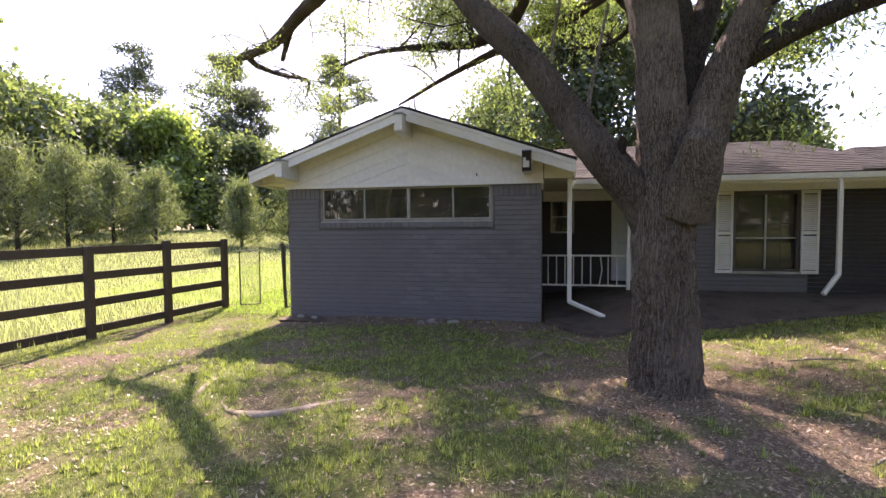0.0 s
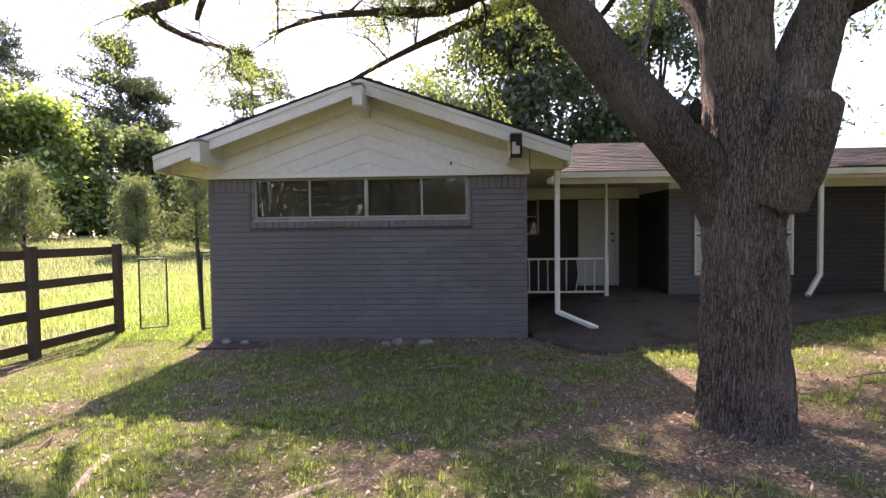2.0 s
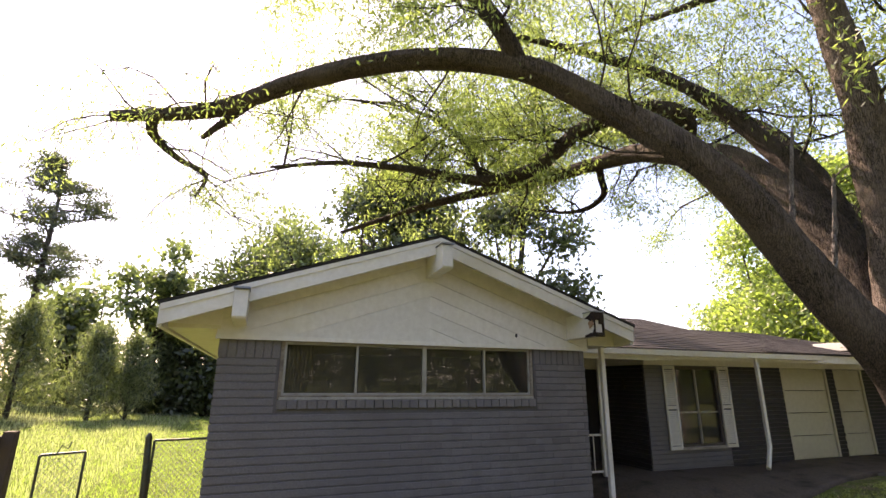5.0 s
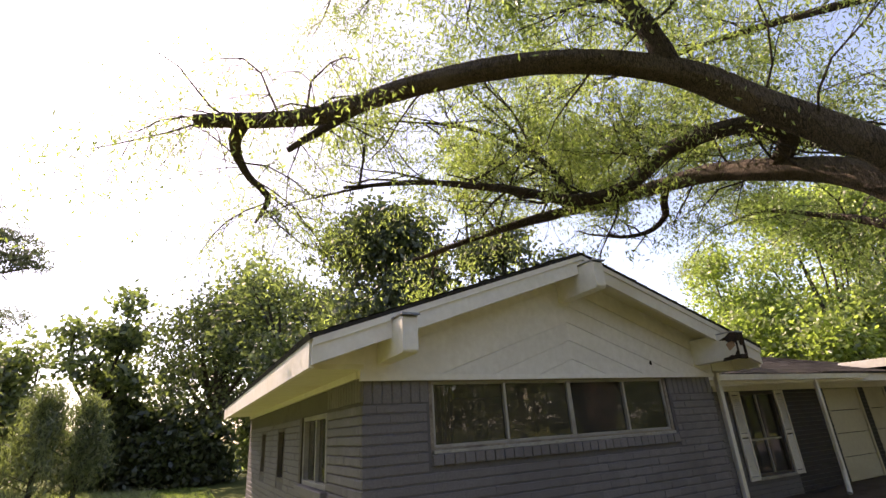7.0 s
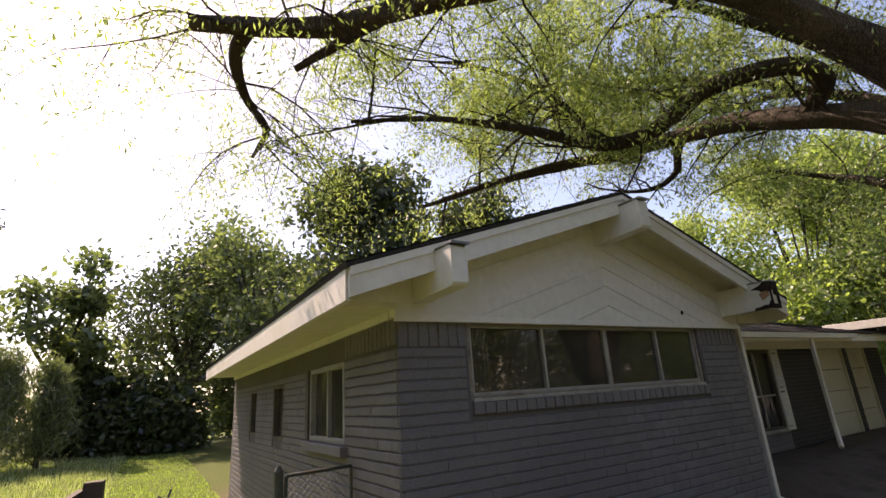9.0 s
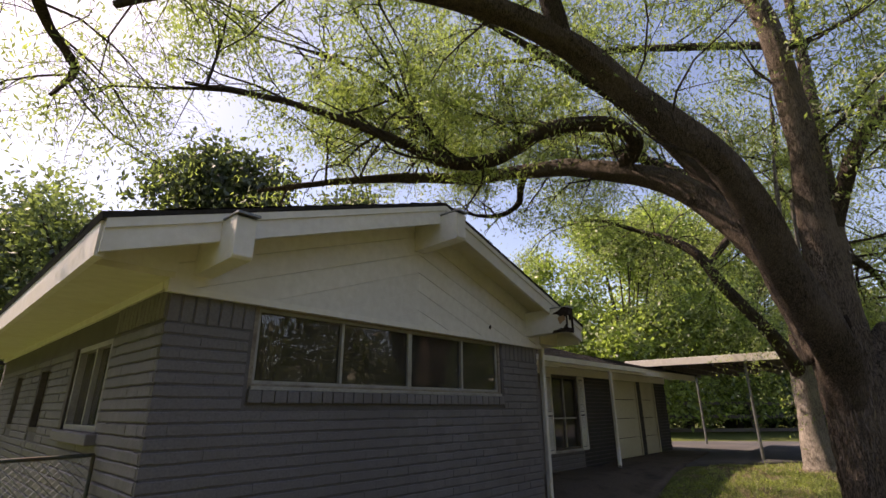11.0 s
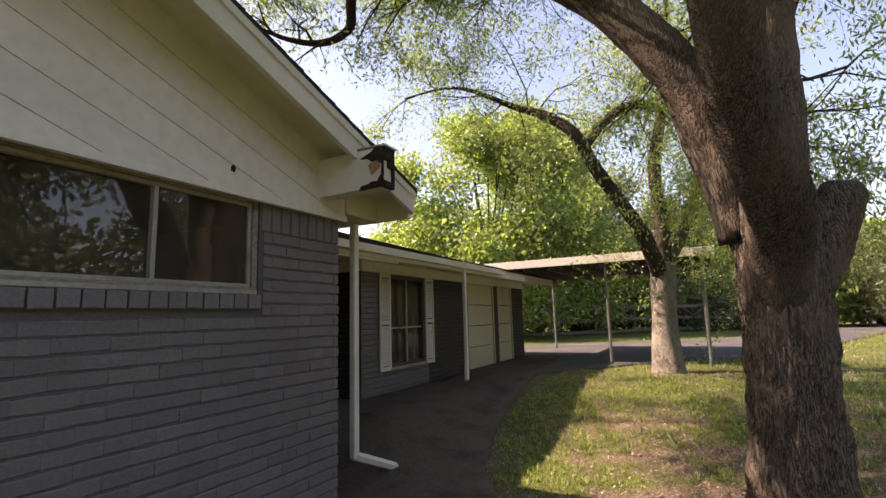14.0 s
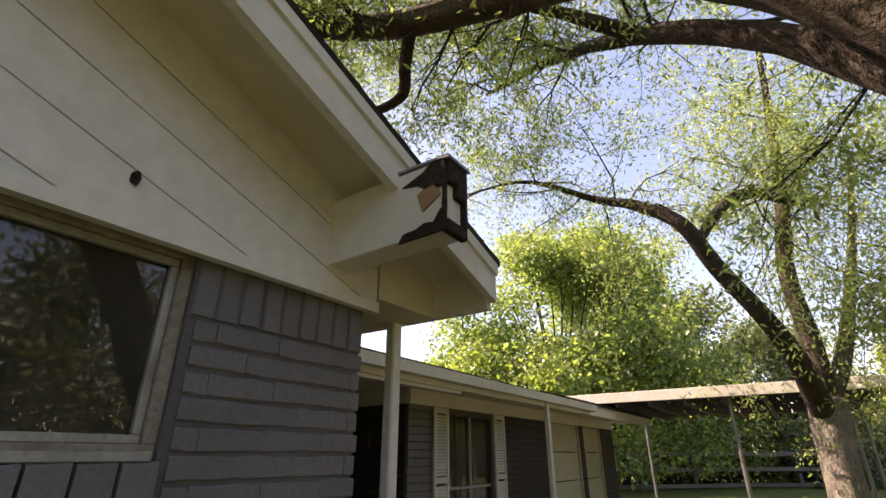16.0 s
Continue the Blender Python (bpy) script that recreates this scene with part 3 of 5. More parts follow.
rl = 0.03
shingled("roof_west", ((EAVE_L - 0.03, BACK + 0.3, EAVE_Z + rl), (EAVE_L - 0.03, YO - 0.03, EAVE_Z + rl), (RIDGE, YO - 0.03, PEAK + rl), (RIDGE, BACK + 0.3, PEAK + rl)), 18, SHINGLE, "brown asphalt shingle roof slope over the gable block")
shingled("roof_east", ((EAVE_R + 0.03, YO - 0.03, EAVE_RZ + rl), (EAVE_R + 0.03, BACK + 0.3, EAVE_RZ + rl), (RIDGE, BACK + 0.3, PEAK + rl), (RIDGE, YO - 0.03, PEAK + rl)), 18, SHINGLE, "brown asphalt shingle slope draining to the porch side")
shingled("roof_wing", ((2.0, 8.88, 2.44), (7.6, 8.88, 2.44), (7.2, 12.6, 3.55), (-0.4, 12.6, 3.55)), 22, SHINGLE, "long dark shingle roof slope over the porch and wing")
shingled("roof_wing_rear", ((7.6, 16.2, 2.44), (-0.4, 16.2, 2.44), (-0.4, 12.6, 3.55), (7.2, 12.6, 3.55)), 12, SHINGLE, "rear shingle slope of the wing")
shingled("roof_garage", ((6.7, 8.86, 2.46), (12.4, 8.86, 2.46), (11.0, 12.3, 3.3), (8.4, 12.3, 3.3)), 20, SHINGLE, "dark shingle hip roof over the garage")
shingled("roof_garage_hip", ((6.72, 15.8, 2.46), (6.72, 8.9, 2.46), (8.4, 12.3, 3.3), (8.4, 12.32, 3.3)), 14, SHINGLE, "hipped end of the garage roof")
shingled("roof_garage_end", ((12.4, 8.9, 2.46), (12.4, 15.8, 2.46), (11.0, 12.32, 3.3), (11.0, 12.3, 3.3)), 12, SHINGLE, "far hipped end of the garage roof")
shingled("roof_garage_rear", ((12.4, 15.8, 2.46), (6.7, 15.8, 2.46), (8.4, 12.3, 3.3), (11.0, 12.3, 3.3)), 12, SHINGLE, "rear slope of the garage roof")


# ---- gable: boards, rakes, soffits, beams ----
def clip(poly, p, n):
    """The part of a convex 2D polygon where (q - p) . n >= 0."""
    out = []
    for i, a in enumerate(poly):
        b = poly[(i + 1) % len(poly)]
        da, db = (a[0] - p[0]) * n[0] + (a[1] - p[1]) * n[1], (b[0] - p[0]) * n[0] + (b[1] - p[1]) * n[1]
        if da >= 0:
            out.append(a)
        if da * db < 0:
            s = da / (da - db)
            out.append((a[0] + s * (b[0] - a[0]), a[1] + s * (b[1] - a[1])))
    return out


gable = thing("gable_siding", "white-painted board siding laid in a chevron under the gable", "siding", (RIDGE, YF, TOP), kind="structure")
bm = bmesh.new()
under = 0.05
prism(bm, [(X0 - 0.02, TOP), (X1 + 0.02, TOP), (X1 + 0.02, PEAK - under - SLOPE * (X1 + 0.02 - RIDGE)), (RIDGE, PEAK - under), (X0 - 0.02, PEAK - under - SLOPE * (RIDGE - X0 + 0.02))], "y", YF - 0.03, YF + 0.08)
part("backing", bm, WHITE, gable)
for sgn in (-1, 1):
    half = [(RIDGE, TOP), (X0 - 0.03 if sgn < 0 else X1 + 0.03, TOP), (X0 - 0.03 if sgn < 0 else X1 + 0.03, PEAK), (RIDGE, PEAK)]
    d = Vector((sgn, -SLOPE)).normalized()
    nn = Vector((-SLOPE * sgn, -1)).normalized()
    for i in range(8):
        p = Vector((RIDGE, PEAK - under)) + nn * (i * 0.185)
        poly = clip(clip(half, p, nn), p + nn * 0.180, -nn)
        if len(poly) >= 3:
            bm = bmesh.new()
            prism(bm, poly, "y", YF - 0.045, YF - 0.031)
            part("siding_board", bm, WHITE, gable)
bm = boxes((X0 - 0.035, X1 + 0.035, YF - 0.06, YF - 0.02, TOP - 0.035, TOP + 0.012))
part("trim_strip", bm, WHITE, gable)

# sloping soffits under the rakes, bargeboards
for sgn, xe, nm in ((-1, EAVE_L, "west"), (1, EAVE_R, "east")):
    bm = bmesh.new()
    zt = lambda x: PEAK - SLOPE * abs(x - RIDGE)
    prism(bm, [(RIDGE, PEAK - 0.05), (xe, zt(xe) - 0.05), (xe, zt(xe) - 0.005), (RIDGE, PEAK - 0.005)], "y", YO + 0.03, YF + 0.1)
    tagged(link_bm("soffit_rake_" + nm, bm, CREAM), "cream painted soffit boards under the rake", "soffit", kind="structure")
    bm = bmesh.new()
    prism(bm, [(RIDGE, PEAK - 0.185), (xe, zt(xe) - 0.185), (xe, zt(xe) + 0.02), (RIDGE, PEAK + 0.02)], "y", YO - 0.012, YO + 0.028)
    prism(bm, [(RIDGE, PEAK - 0.05), (xe, zt(xe) - 0.05), (xe, zt(xe) + 0.025), (RIDGE, PEAK + 0.025)], "y", YO - 0.028, YO - 0.012)
    tagged(link_bm("bargeboard_" + nm, bm, WHITE), "white painted bargeboard along the gable rake", "trim", kind="structure")

bm = boxes((EAVE_L + 0.03, X0 - 0.002, YF - 0.05, BACK, EAVE_Z - 0.17, EAVE_Z - 0.13))
tagged(link_bm("soffit_west", bm, CREAM), "cream boxed eave soffit, yellowed in places", "soffit", kind="structure")
bm = boxes((EAVE_L - 0.015, EAVE_L + 0.028, YO + 0.03, BACK + 0.2, EAVE_Z - 0.2, EAVE_Z + 0.02))
tagged(link_bm("fascia_west", bm, WHITE), "white fascia board along the side eave", "trim", kind="structure")
bm = boxes((X0 - 0.02, X0 + 0.1, YF + 0.1, BACK, TOP + 0.0, TOP + 0.06), (EAVE_L + 0.03, X0 + 0.0, YF - 0.06, YF + 0.0, EAVE_Z - 0.13, EAVE_Z + 0.1))
tagged(link_bm("trim_west", bm, WHITE), "white trim board closing the boxed eave", "trim", kind="structure")
bm = boxes((X1 + 0.04, EAVE_R - 0.03, YF - 0.05, 9.2, EAVE_RZ - 0.22, EAVE_RZ - 0.18), (X1 + 0.04, EAVE_R - 0.03, YF - 0.05, YF - 0.01, EAVE_RZ - 0.18, EAVE_RZ + 0.1))
tagged(link_bm("soffit_east", bm, CREAM), "cream boxed soffit over the porch corner", "soffit", kind="structure")
bm = boxes((EAVE_R - 0.028, EAVE_R + 0.015, YO + 0.03, 9.0, EAVE_RZ - 0.22, EAVE_RZ + 0.02))
tagged(link_bm("fascia_east", bm, WHITE), "white fascia with peeling paint by the porch", "trim", kind="structure")


def outrigger(x, zb, zt, label):
    t = thing("gable_beam", label, "beam", (x, YF, zb), "beam ends under the gable")
    bm = bmesh.new()
    prism(bm, [(YF - 0.04, zb), (YF - 0.61, zb + 0.01), (YF - 0.63, zb + 0.03), (YF - 0.63, zt - 0.02), (YF - 0.6, zt), (YF - 0.04, zt)], "x", x - 0.065, x + 0.065)
    bmesh.ops.bevel(bm, geom=bm.edges[:], offset=0.004, segments=1, affect="EDGES")
    part("beam", bm, WHITE, t)
    bm = bmesh.new()
    prism(bm, [(YF - 0.66, zt - 0.006), (YF - 0.655, zt + 0.012), (YF - 0.38, zt + 0.012), (YF - 0.38, zt + 0.002), (YF - 0.6, zt + 0.002)], "x", x - 0.075, x + 0.075)
    part("flashing_cap", bm, METAL, t, "thin metal cap on the beam end")
    return t


outrigger(RIDGE, 3.07, 3.36, "white ridge beam end projecting under the gable peak")
outrigger(-2.69, 2.4, 2.7, "white boxed beam end projecting by the left eave")
rot = outrigger(1.390, 2.4, 2.7, "white beam end with its face rotted away and split wood showing")
bm = bmesh.new()
rnd = random.Random(5)
yb = YF - 0.635
for z0, z1, xa, xb in ((2.4, 2.45, 1.325, 1.455), (2.44, 2.62, 1.43, 1.456), (2.6, 2.7, 1.325, 1.456), (2.55, 2.63, 1.38, 1.44)):
    box(bm, xa, xb, yb - rnd.uniform(0.004, 0.02), yb + 0.02, z0, z1, bevel=0.006)
prism(bm, [(yb, 2.705), (yb - 0.004, 2.61), (yb + 0.03, 2.575), (yb + 0.05, 2.6), (yb + 0.09, 2.592), (yb + 0.13, 2.622), (yb + 0.2, 2.632), (yb + 0.14, 2.655), (yb + 0.1, 2.67), (yb + 0.06, 2.702)], "x", 1.318, 1.33)
prism(bm, [(yb - 0.004, 2.405), (yb + 0.21, 2.398), (yb + 0.19, 2.43), (yb + 0.13, 2.436), (yb + 0.09, 2.452), (yb + 0.05, 2.446), (yb + 0.02, 2.49), (yb - 0.004, 2.5)], "x", 1.318, 1.33)
prism(bm, [(yb - 0.005, 2.48), (yb + 0.014, 2.5), (yb + 0.01, 2.56), (yb + 0.02, 2.62), (yb - 0.005, 2.63)], "x", 1.3185, 1.33)
part("rotten_face", bm, ROT, rot, "black rotted timber on the beam end")
bm = bmesh.new()
prism(bm, [(yb + 0.02, 2.55), (yb + 0.1, 2.5), (yb + 0.125, 2.575), (yb + 0.09, 2.6), (yb + 0.03, 2.6)], "x", 1.318, 1.330)
part("split_wood", bm, BARE_WOOD, rot, "bare orange-brown split wood patch")
# wasp nests and knot holes on the white boards
for nm, x, y, z, r in (("wasp_nest", -2.95, 7.42, 2.6, 0.022), ("mud_dauber_nest", 0.56, YF - 0.05, 2.43, 0.016), ("mud_dauber_nest", -0.8, 7.45, 3.33, 0.014)):
    bm = bmesh.new()
    bmesh.ops.create_icosphere(bm, subdivisions=3, radius=r * 0.85)
    for v in bm.verts:
        v.co *= 1 + 0.5 * noise.noise(v.co * 120)
        v.co.z *= 1.6
    bmesh.ops.translate(bm, verts=bm.verts[:], vec=(x, y, z))
    tagged(link_bm(nm, bm, BARE_WOOD if nm == "wasp_nest" else ROT), "small brown mud nest stuck to the white boards", "insect nest")

# wing eave: gutter, fascia, soffit, frieze
bm = bmesh.new()
prism(bm, [(8.80, 2.33), (8.90, 2.33), (8.90, 2.43), (8.892, 2.43), (8.892, 2.345), (8.81, 2.345), (8.79, 2.42), (8.782, 2.42)], "x", 2.2, 8.25)
tagged(link_bm("gutter_wing", bm, WHITE), "white metal gutter along the wing eave", "gutter", kind="structure")
bm = boxes((2.15, 12.3, 8.902, 8.935, 2.28, 2.45))
tagged(link_bm("fascia_wing", bm, WHITE), "white fascia behind the gutter", "trim", kind="structure")
bm = boxes((X1 - 0.012, 12.3, 8.935, WY + 0.01, 2.36, 2.385), (X1 - 0.012, WX0 + 0.1, WY + 0.01, 11.0, 2.36, 2.385))
tagged(link_bm("ceiling_porch", bm, CREAM), "cream porch ceiling and wing soffit boards", "ceiling", kind="structure")
bm = boxes((WX0 - 0.01, WX1, WY - 0.03, WY + 0.008, 2.2, 2.36), (X1 + 0.002, WX0 - 0.01, 10.96, 10.998, 2.14, 2.36), (X1 + 0.0, X1 + 0.03, YF + 0.2, 10.96, 2.18, 2.36), (WX0 - 0.02, WX0 + 0.01, WY, 10.96, 2.2, 2.36))
tagged(link_bm("trim_frieze", bm, WHITE), "white frieze boards at the top of the walls", "trim", kind="structure")
bm = boxes((2.1, WX0, 8.93, 9.02, 2.25, 2.36))
tagged(link_bm("trim_porch_beam", bm, WHITE), "white beam across the porch front", "trim", kind="structure")


# ---- windows and doors ----
def frame_bm(axis, at0, at1, u0, u1, z0, z1, w):
    bm = bmesh.new()
    for a, b, c, d in ((u0, u1, z0, z0 + w), (u0, u1, z1 - w, z1), (u0, u0 + w, z0 + w, z1 - w), (u1 - w, u1, z0 + w, z1 - w)):
        if axis == "x":
            box(bm, a, b, at0, at1, c, d, bevel=0.003)
        else:
            box(bm, at0, at1, a, b, c, d, bevel=0.003)
    return bm


def pane(parent, axis, at, u0, u1, z0, z1, name="pane"):
    bm = boxes((u0, u1, at - 0.002, at + 0.002, z0, z1)) if axis == "x" else boxes((at - 0.002, at + 0.002, u0, u1, z0, z1))
    ob = part(name, bm, GLASS, parent)
    ob.visible_shadow = False
    return ob


w1 = thing("window_1", "long four-pane aluminium ribbon window in the gable wall", "window", (-0.66, YF, 1.68), kind="structure")
x0, x1, z0, z1 = FRONT_WIN
part("casing", frame_bm("x", YF + 0.02, YF + 0.11, x0, x1, z0, z1, 0.04), OLD_CASING, w1, "weathered pale timber casing")
part("window_frame", frame_bm("x", YF + 0.035, YF + 0.085, x0 + 0.04, x1 - 0.04, z0 + 0.04, z1 - 0.04, 0.025), ALUMINIUM, w1)
stops = [x0 + 0.065, -1.435, -0.635, 0.145, x1 - 0.065]
for i, x in enumerate(stops[1:-1]):
    hw = 0.026 if i == 1 else 0.013
    part("mullion", boxes((x - hw, x + hw, YF + 0.03, YF + 0.09, z0 + 0.06, z1 - 0.06), bevel=0.003), ALUMINIUM, w1)
for i, (a, b) in enumerate(zip(stops, stops[1:])):
    pane(w1, "x", YF + (0.055 if i % 2 else 0.067), a, b, z0 + 0.06, z1 - 0.06)
part("window_sill", boxes((x0 + 0.02, x1 - 0.02, YF - 0.012, YF + 0.04, z0 - 0.005, z0 + 0.022), bevel=0.003), ALUMINIUM, w1)
bm = boxes((-1.95, -1.72, YF + 0.18, YF + 0.34, 1.74, 1.86), bevel=0.004)
tagged(link_bm("cardboard_box", bm, PAPER), "pale box standing inside the ribbon window", "box")
curtain = thing("curtain", "pale folded curtain hanging inside the ribbon window", "curtain", (-2.05, YF + 0.25, 1.74))
for k in range(7):
    bm = bmesh.new()
    xk = -2.19 + k * 0.045
    tube(bm, [(xk, YF + 0.24 + 0.012 * (k % 2), 1.735), (xk + 0.006, YF + 0.245, 2.0), (xk, YF + 0.24, 2.34)], [0.03, 0.026, 0.022], 8)
    part("fold", bm, CURTAIN, curtain, smooth=True)
bm = boxes((-2.3, 0.95, YF + 0.162, YF + 0.4, 1.69, 1.735), bevel=0.004)
tagged(link_bm("trim_window_ledge", bm, ROOM), "inner ledge below the ribbon window", "trim", kind="structure")

for i, (a, b, c, d) in enumerate(SIDE_WINS):
    w = thing("window_%d" % (i + 2), ("two-light side window with a painted sill", "narrow side window in a white frame", "small side window near the back")[i], "window", (X0, (a + b) / 2, c), kind="structure")
    part("window_frame", frame_bm("y", X0 + 0.0, X0 + 0.1, a, b, c, d, 0.045), ALUMINIUM if i == 0 else DARK_FRAME, w)
    if i == 0:
        part("mullion", boxes((X0 + 0.02, X0 + 0.08, (a + b) / 2 - 0.02, (a + b) / 2 + 0.02, c + 0.045, d - 0.045)), ALUMINIUM, w)
        part("window_sill", boxes((X0 - 0.07, X0 + 0.02, a - 0.08, b + 0.08, c - 0.09, c - 0.004), bevel=0.008), GREY_BRICK, w)
        part("shutter_panel", boxes((X0 - 0.02, X0 + 0.0, b + 0.01, b + 0.12, c - 0.0, d), bevel=0.004), DARK_FRAME, w, "dark brown side panel")
    pane(w, "y", X0 + 0.06, a + 0.045, b - 0.045, c + 0.045, d - 0.045)

w5 = thing("window_5", "dark picture window between white shutters with papers taped inside", "window", (5.54, WY, 0.72), kind="structure")
a, b, c, d = WING_WIN
part("window_frame", frame_bm("x", WY - 0.01, WY + 0.1, a, b, c, d, 0.045), DARK_FRAME, w5)
xm, zm = (a + b) / 2, 1.33
part("mullion", boxes((xm - 0.016, xm + 0.016, WY + 0.01, WY + 0.07, c + 0.045, d - 0.045), bevel=0.003), ALUMINIUM, w5)
part("transom_bar", boxes((a + 0.045, xm - 0.016, WY + 0.012, WY + 0.07, zm - 0.014, zm + 0.014), (xm + 0.016, b - 0.045, WY + 0.012, WY + 0.07, zm - 0.014, zm + 0.014)), ALUMINIUM, w5)
for u0, u1 in ((a + 0.045, xm - 0.016), (xm + 0.016, b - 0.045)):
    for v0, v1 in ((c + 0.045, zm - 0.014), (zm + 0.014, d - 0.045)):
        pane(w5, "x", WY + 0.045, u0, u1, v0, v1)
    for f in (0.33, 0.66):
        z = zm + (d - 0.045 - zm) * f
        part("glazing_bar", boxes((u0, u1, WY + 0.055, WY + 0.07, z - 0.007, z + 0.007)), ALUMINIUM, w5)
part("window_sill", boxes((a - 0.03, b + 0.03, WY - 0.05, WY + 0.02, c - 0.05, c - 0.003), bevel=0.005), ALUMINIUM, w5)
for x in (5.71, 5.85):
    t = thing("paper_notice", "white printed notice taped inside the window glass", "paper", (x, WY + 0.06, 1.75), "notices in the window")
    bm = boxes((x - 0.055, x + 0.055, WY + 0.051, WY + 0.053, 1.69, 1.9))
    part("sheet", bm, PAPER, t)
    bm = boxes(*[(x - 0.042, x + 0.03 + 0.012 * (i % 2), WY + 0.0485, WY + 0.0505, 1.715 + i * 0.028, 1.722 + i * 0.028) for i in range(6)])
    part("text_lines", bm, MORTAR, t, "unreadable lines of print")


def shutter(x):
    t = thing("window_shutter", "white louvred window shutter fixed beside the picture window", "shutter", (x, WY, 0.68), "shutters of the picture window")
    w, z0, z1, y0, y1 = 0.145, 0.68, 2.19, WY - 0.045, WY - 0.012
    for bx in ((x - w, x - w + 0.035, y0, y1, z0, z1), (x + w - 0.035, x + w, y0, y1, z0, z1)):
        part("stile", boxes(bx, bevel=0.003), WHITE, t)
    for z in (z0, (z0 + z1) / 2 - 0.04, z1 - 0.06):
        part("rail", boxes((x - w + 0.036, x + w - 0.036, y0, y1, z, z + 0.06), bevel=0.003), WHITE, t)
    n = 40
    me = None
    for i in range(n):
        zz = z0 + 0.075 + (z1 - z0 - 0.15) * (i + 0.5) / n
        if abs(zz - (z0 + z1) / 2 + 0.01) < 0.055:
            continue
        if me is None:
            bm = bmesh.new()
            prism(bm, [(y0 + 0.004, -0.013), (y0 + 0.008, -0.016), (y1 - 0.002, 0.011), (y1 - 0.006, 0.014)], "x", x - w + 0.036, x + w - 0.036)
            s = part("slat", bm, WHITE, t)
            me = s.data
        else:
            s = new("slat", me)
            s.parent = t
            s.matrix_parent_inverse = t.matrix_basis.inverted()
        s.location = (0, 0, zz)
    return t


shutter(4.91)
shutter(6.31)

door = thing("door_1", "off-white panelled front door, shut, at the back of the porch", "door", (3.5, 11.0, 0.36), kind="structure")
a, b, c, d = PORCH_DOOR
part("door_frame", frame_bm("x", 10.97, 11.1, a, b, c, d, 0.05), DOOR_WHITE, door)
part("leaf", boxes((a + 0.05, b - 0.05, 11.02, 11.07, c + 0.03, d - 0.05), bevel=0.003), DOOR_WHITE, door)
for u in (a + 0.14, (a + b) / 2 + 0.03):
    for v0, v1 in ((c + 0.14, c + 0.7), (c + 0.82, d - 0.2)):
        part("panel", boxes((u, u + 0.24, 11.008, 11.02, v0, v1), bevel=0.006), DOOR_WHITE, door)
bm = bmesh.new()
tube(bm, [(b - 0.12, 11.02, c + 0.92), (b - 0.12, 10.96, c + 0.92)], [0.02, 0.028], 10)
tube(bm, [(b - 0.12, 11.02, c + 1.06), (b - 0.12, 10.99, c + 1.06)], [0.026, 0.026], 10)
part("door_handle", bm, BRASS, door, "dark knob and deadbolt")
w6 = thing("window_6", "small white-framed window on the entry wall", "window", (2.04, 11.0, 1.42), kind="structure")
a, b, c, d = PORCH_WIN
part("window_frame", frame_bm("x", 10.97, 11.08, a, b, c, d, 0.035), ALUMINIUM, w6)
part("mullion", boxes((a + 0.035, b - 0.035, 11.0, 11.05, (c + d) / 2 - 0.012, (c + d) / 2 + 0.012)), ALUMINIUM, w6)
pane(w6, "x", 11.03, a + 0.035, b - 0.035, c + 0.035, d - 0.035)
bm = boxes((WX0 - 0.05, WX0 - 0.02, 10.1, 10.22, 1.75, 1.95), bevel=0.01)
tagged(link_bm("wall_lamp", bm, BRASS), "small dark lamp on the porch wall", "wall lamp")

for i, (a, b, c, d) in enumerate(GARAGE):
    g = thing("door_%d" % (i + 2), "cream boarded garage door, shut", "garage door", ((a + b) / 2, WY, c), kind="structure")
    part("door_frame", frame_bm("x", WY - 0.0, WY + 0.1, a, b, c, d, 0.06), CREAM_DOOR, g)
    n = 4
    for k in range(n):
        v0 = c + 0.06 + (d - c - 0.12) * k / n
        part("panel", boxes((a + 0.06, b - 0.06, WY + 0.03, WY + 0.07, v0 + 0.006, v0 + (d - c - 0.12) / n - 0.006), bevel=0.006), CREAM_DOOR, g)


# ---- downspouts, porch rail ----
def downspout(x, y, ztop, zbend, tip, label):
    t = thing("downspout", label, "downspout", (x, y, zbend), "white downspouts")
    bm = boxes((x - 0.035, x + 0.035, y - 0.03, y + 0.03, zbend, ztop), bevel=0.008)
    part("pipe", bm, WHITE, t)
    bm = bmesh.new()
    tube(bm, [(x, y, zbend + 0.02), tip], [0.042, 0.042], 6)
    part("elbow", bm, WHITE, t)
    return t


downspout(2.05, 7.9, 2.37, 0.31, (2.6, 7.86, 0.1), "white downspout post at the porch corner with a kicked-out elbow")
downspout(6.42, 8.9, 2.34, 0.72, (6.15, 8.78, 0.42), "white downspout on the wing with a bent foot")

post = thing("porch_post", "slim white porch post with a thicker foot", "post", (3.22, 9.5, 0.3))
bm = boxes((3.195, 3.245, 9.475, 9.525, 0.28, 2.365), bevel=0.006)
part("shaft", bm, WHITE, post)
part("sleeve", boxes((3.185, 3.255, 9.465, 9.535, 0.28, 1.08), bevel=0.006), WHITE, post)
rail = thing("porch_railing", "white metal porch railing with thin balusters, one bent", "railing", (2.2, 9.4, 0.36))
for z in (0.4, 0.98):
    part("rail", boxes((1.6, 3.185, 9.485, 9.515, z, z + 0.035), bevel=0.004), WHITE, rail)
for i in range(9):
    x = 1.72 + i * 0.162
    bm = bmesh.new()
    tube(bm, [(x, 9.5, 0.43), (x + (0.05 if i == 6 else 0), 9.5, 0.72), (x + (0.02 if i == 6 else 0), 9.5, 0.99)], 0.011, 6)
    part("baluster", bm, WHITE, rail)


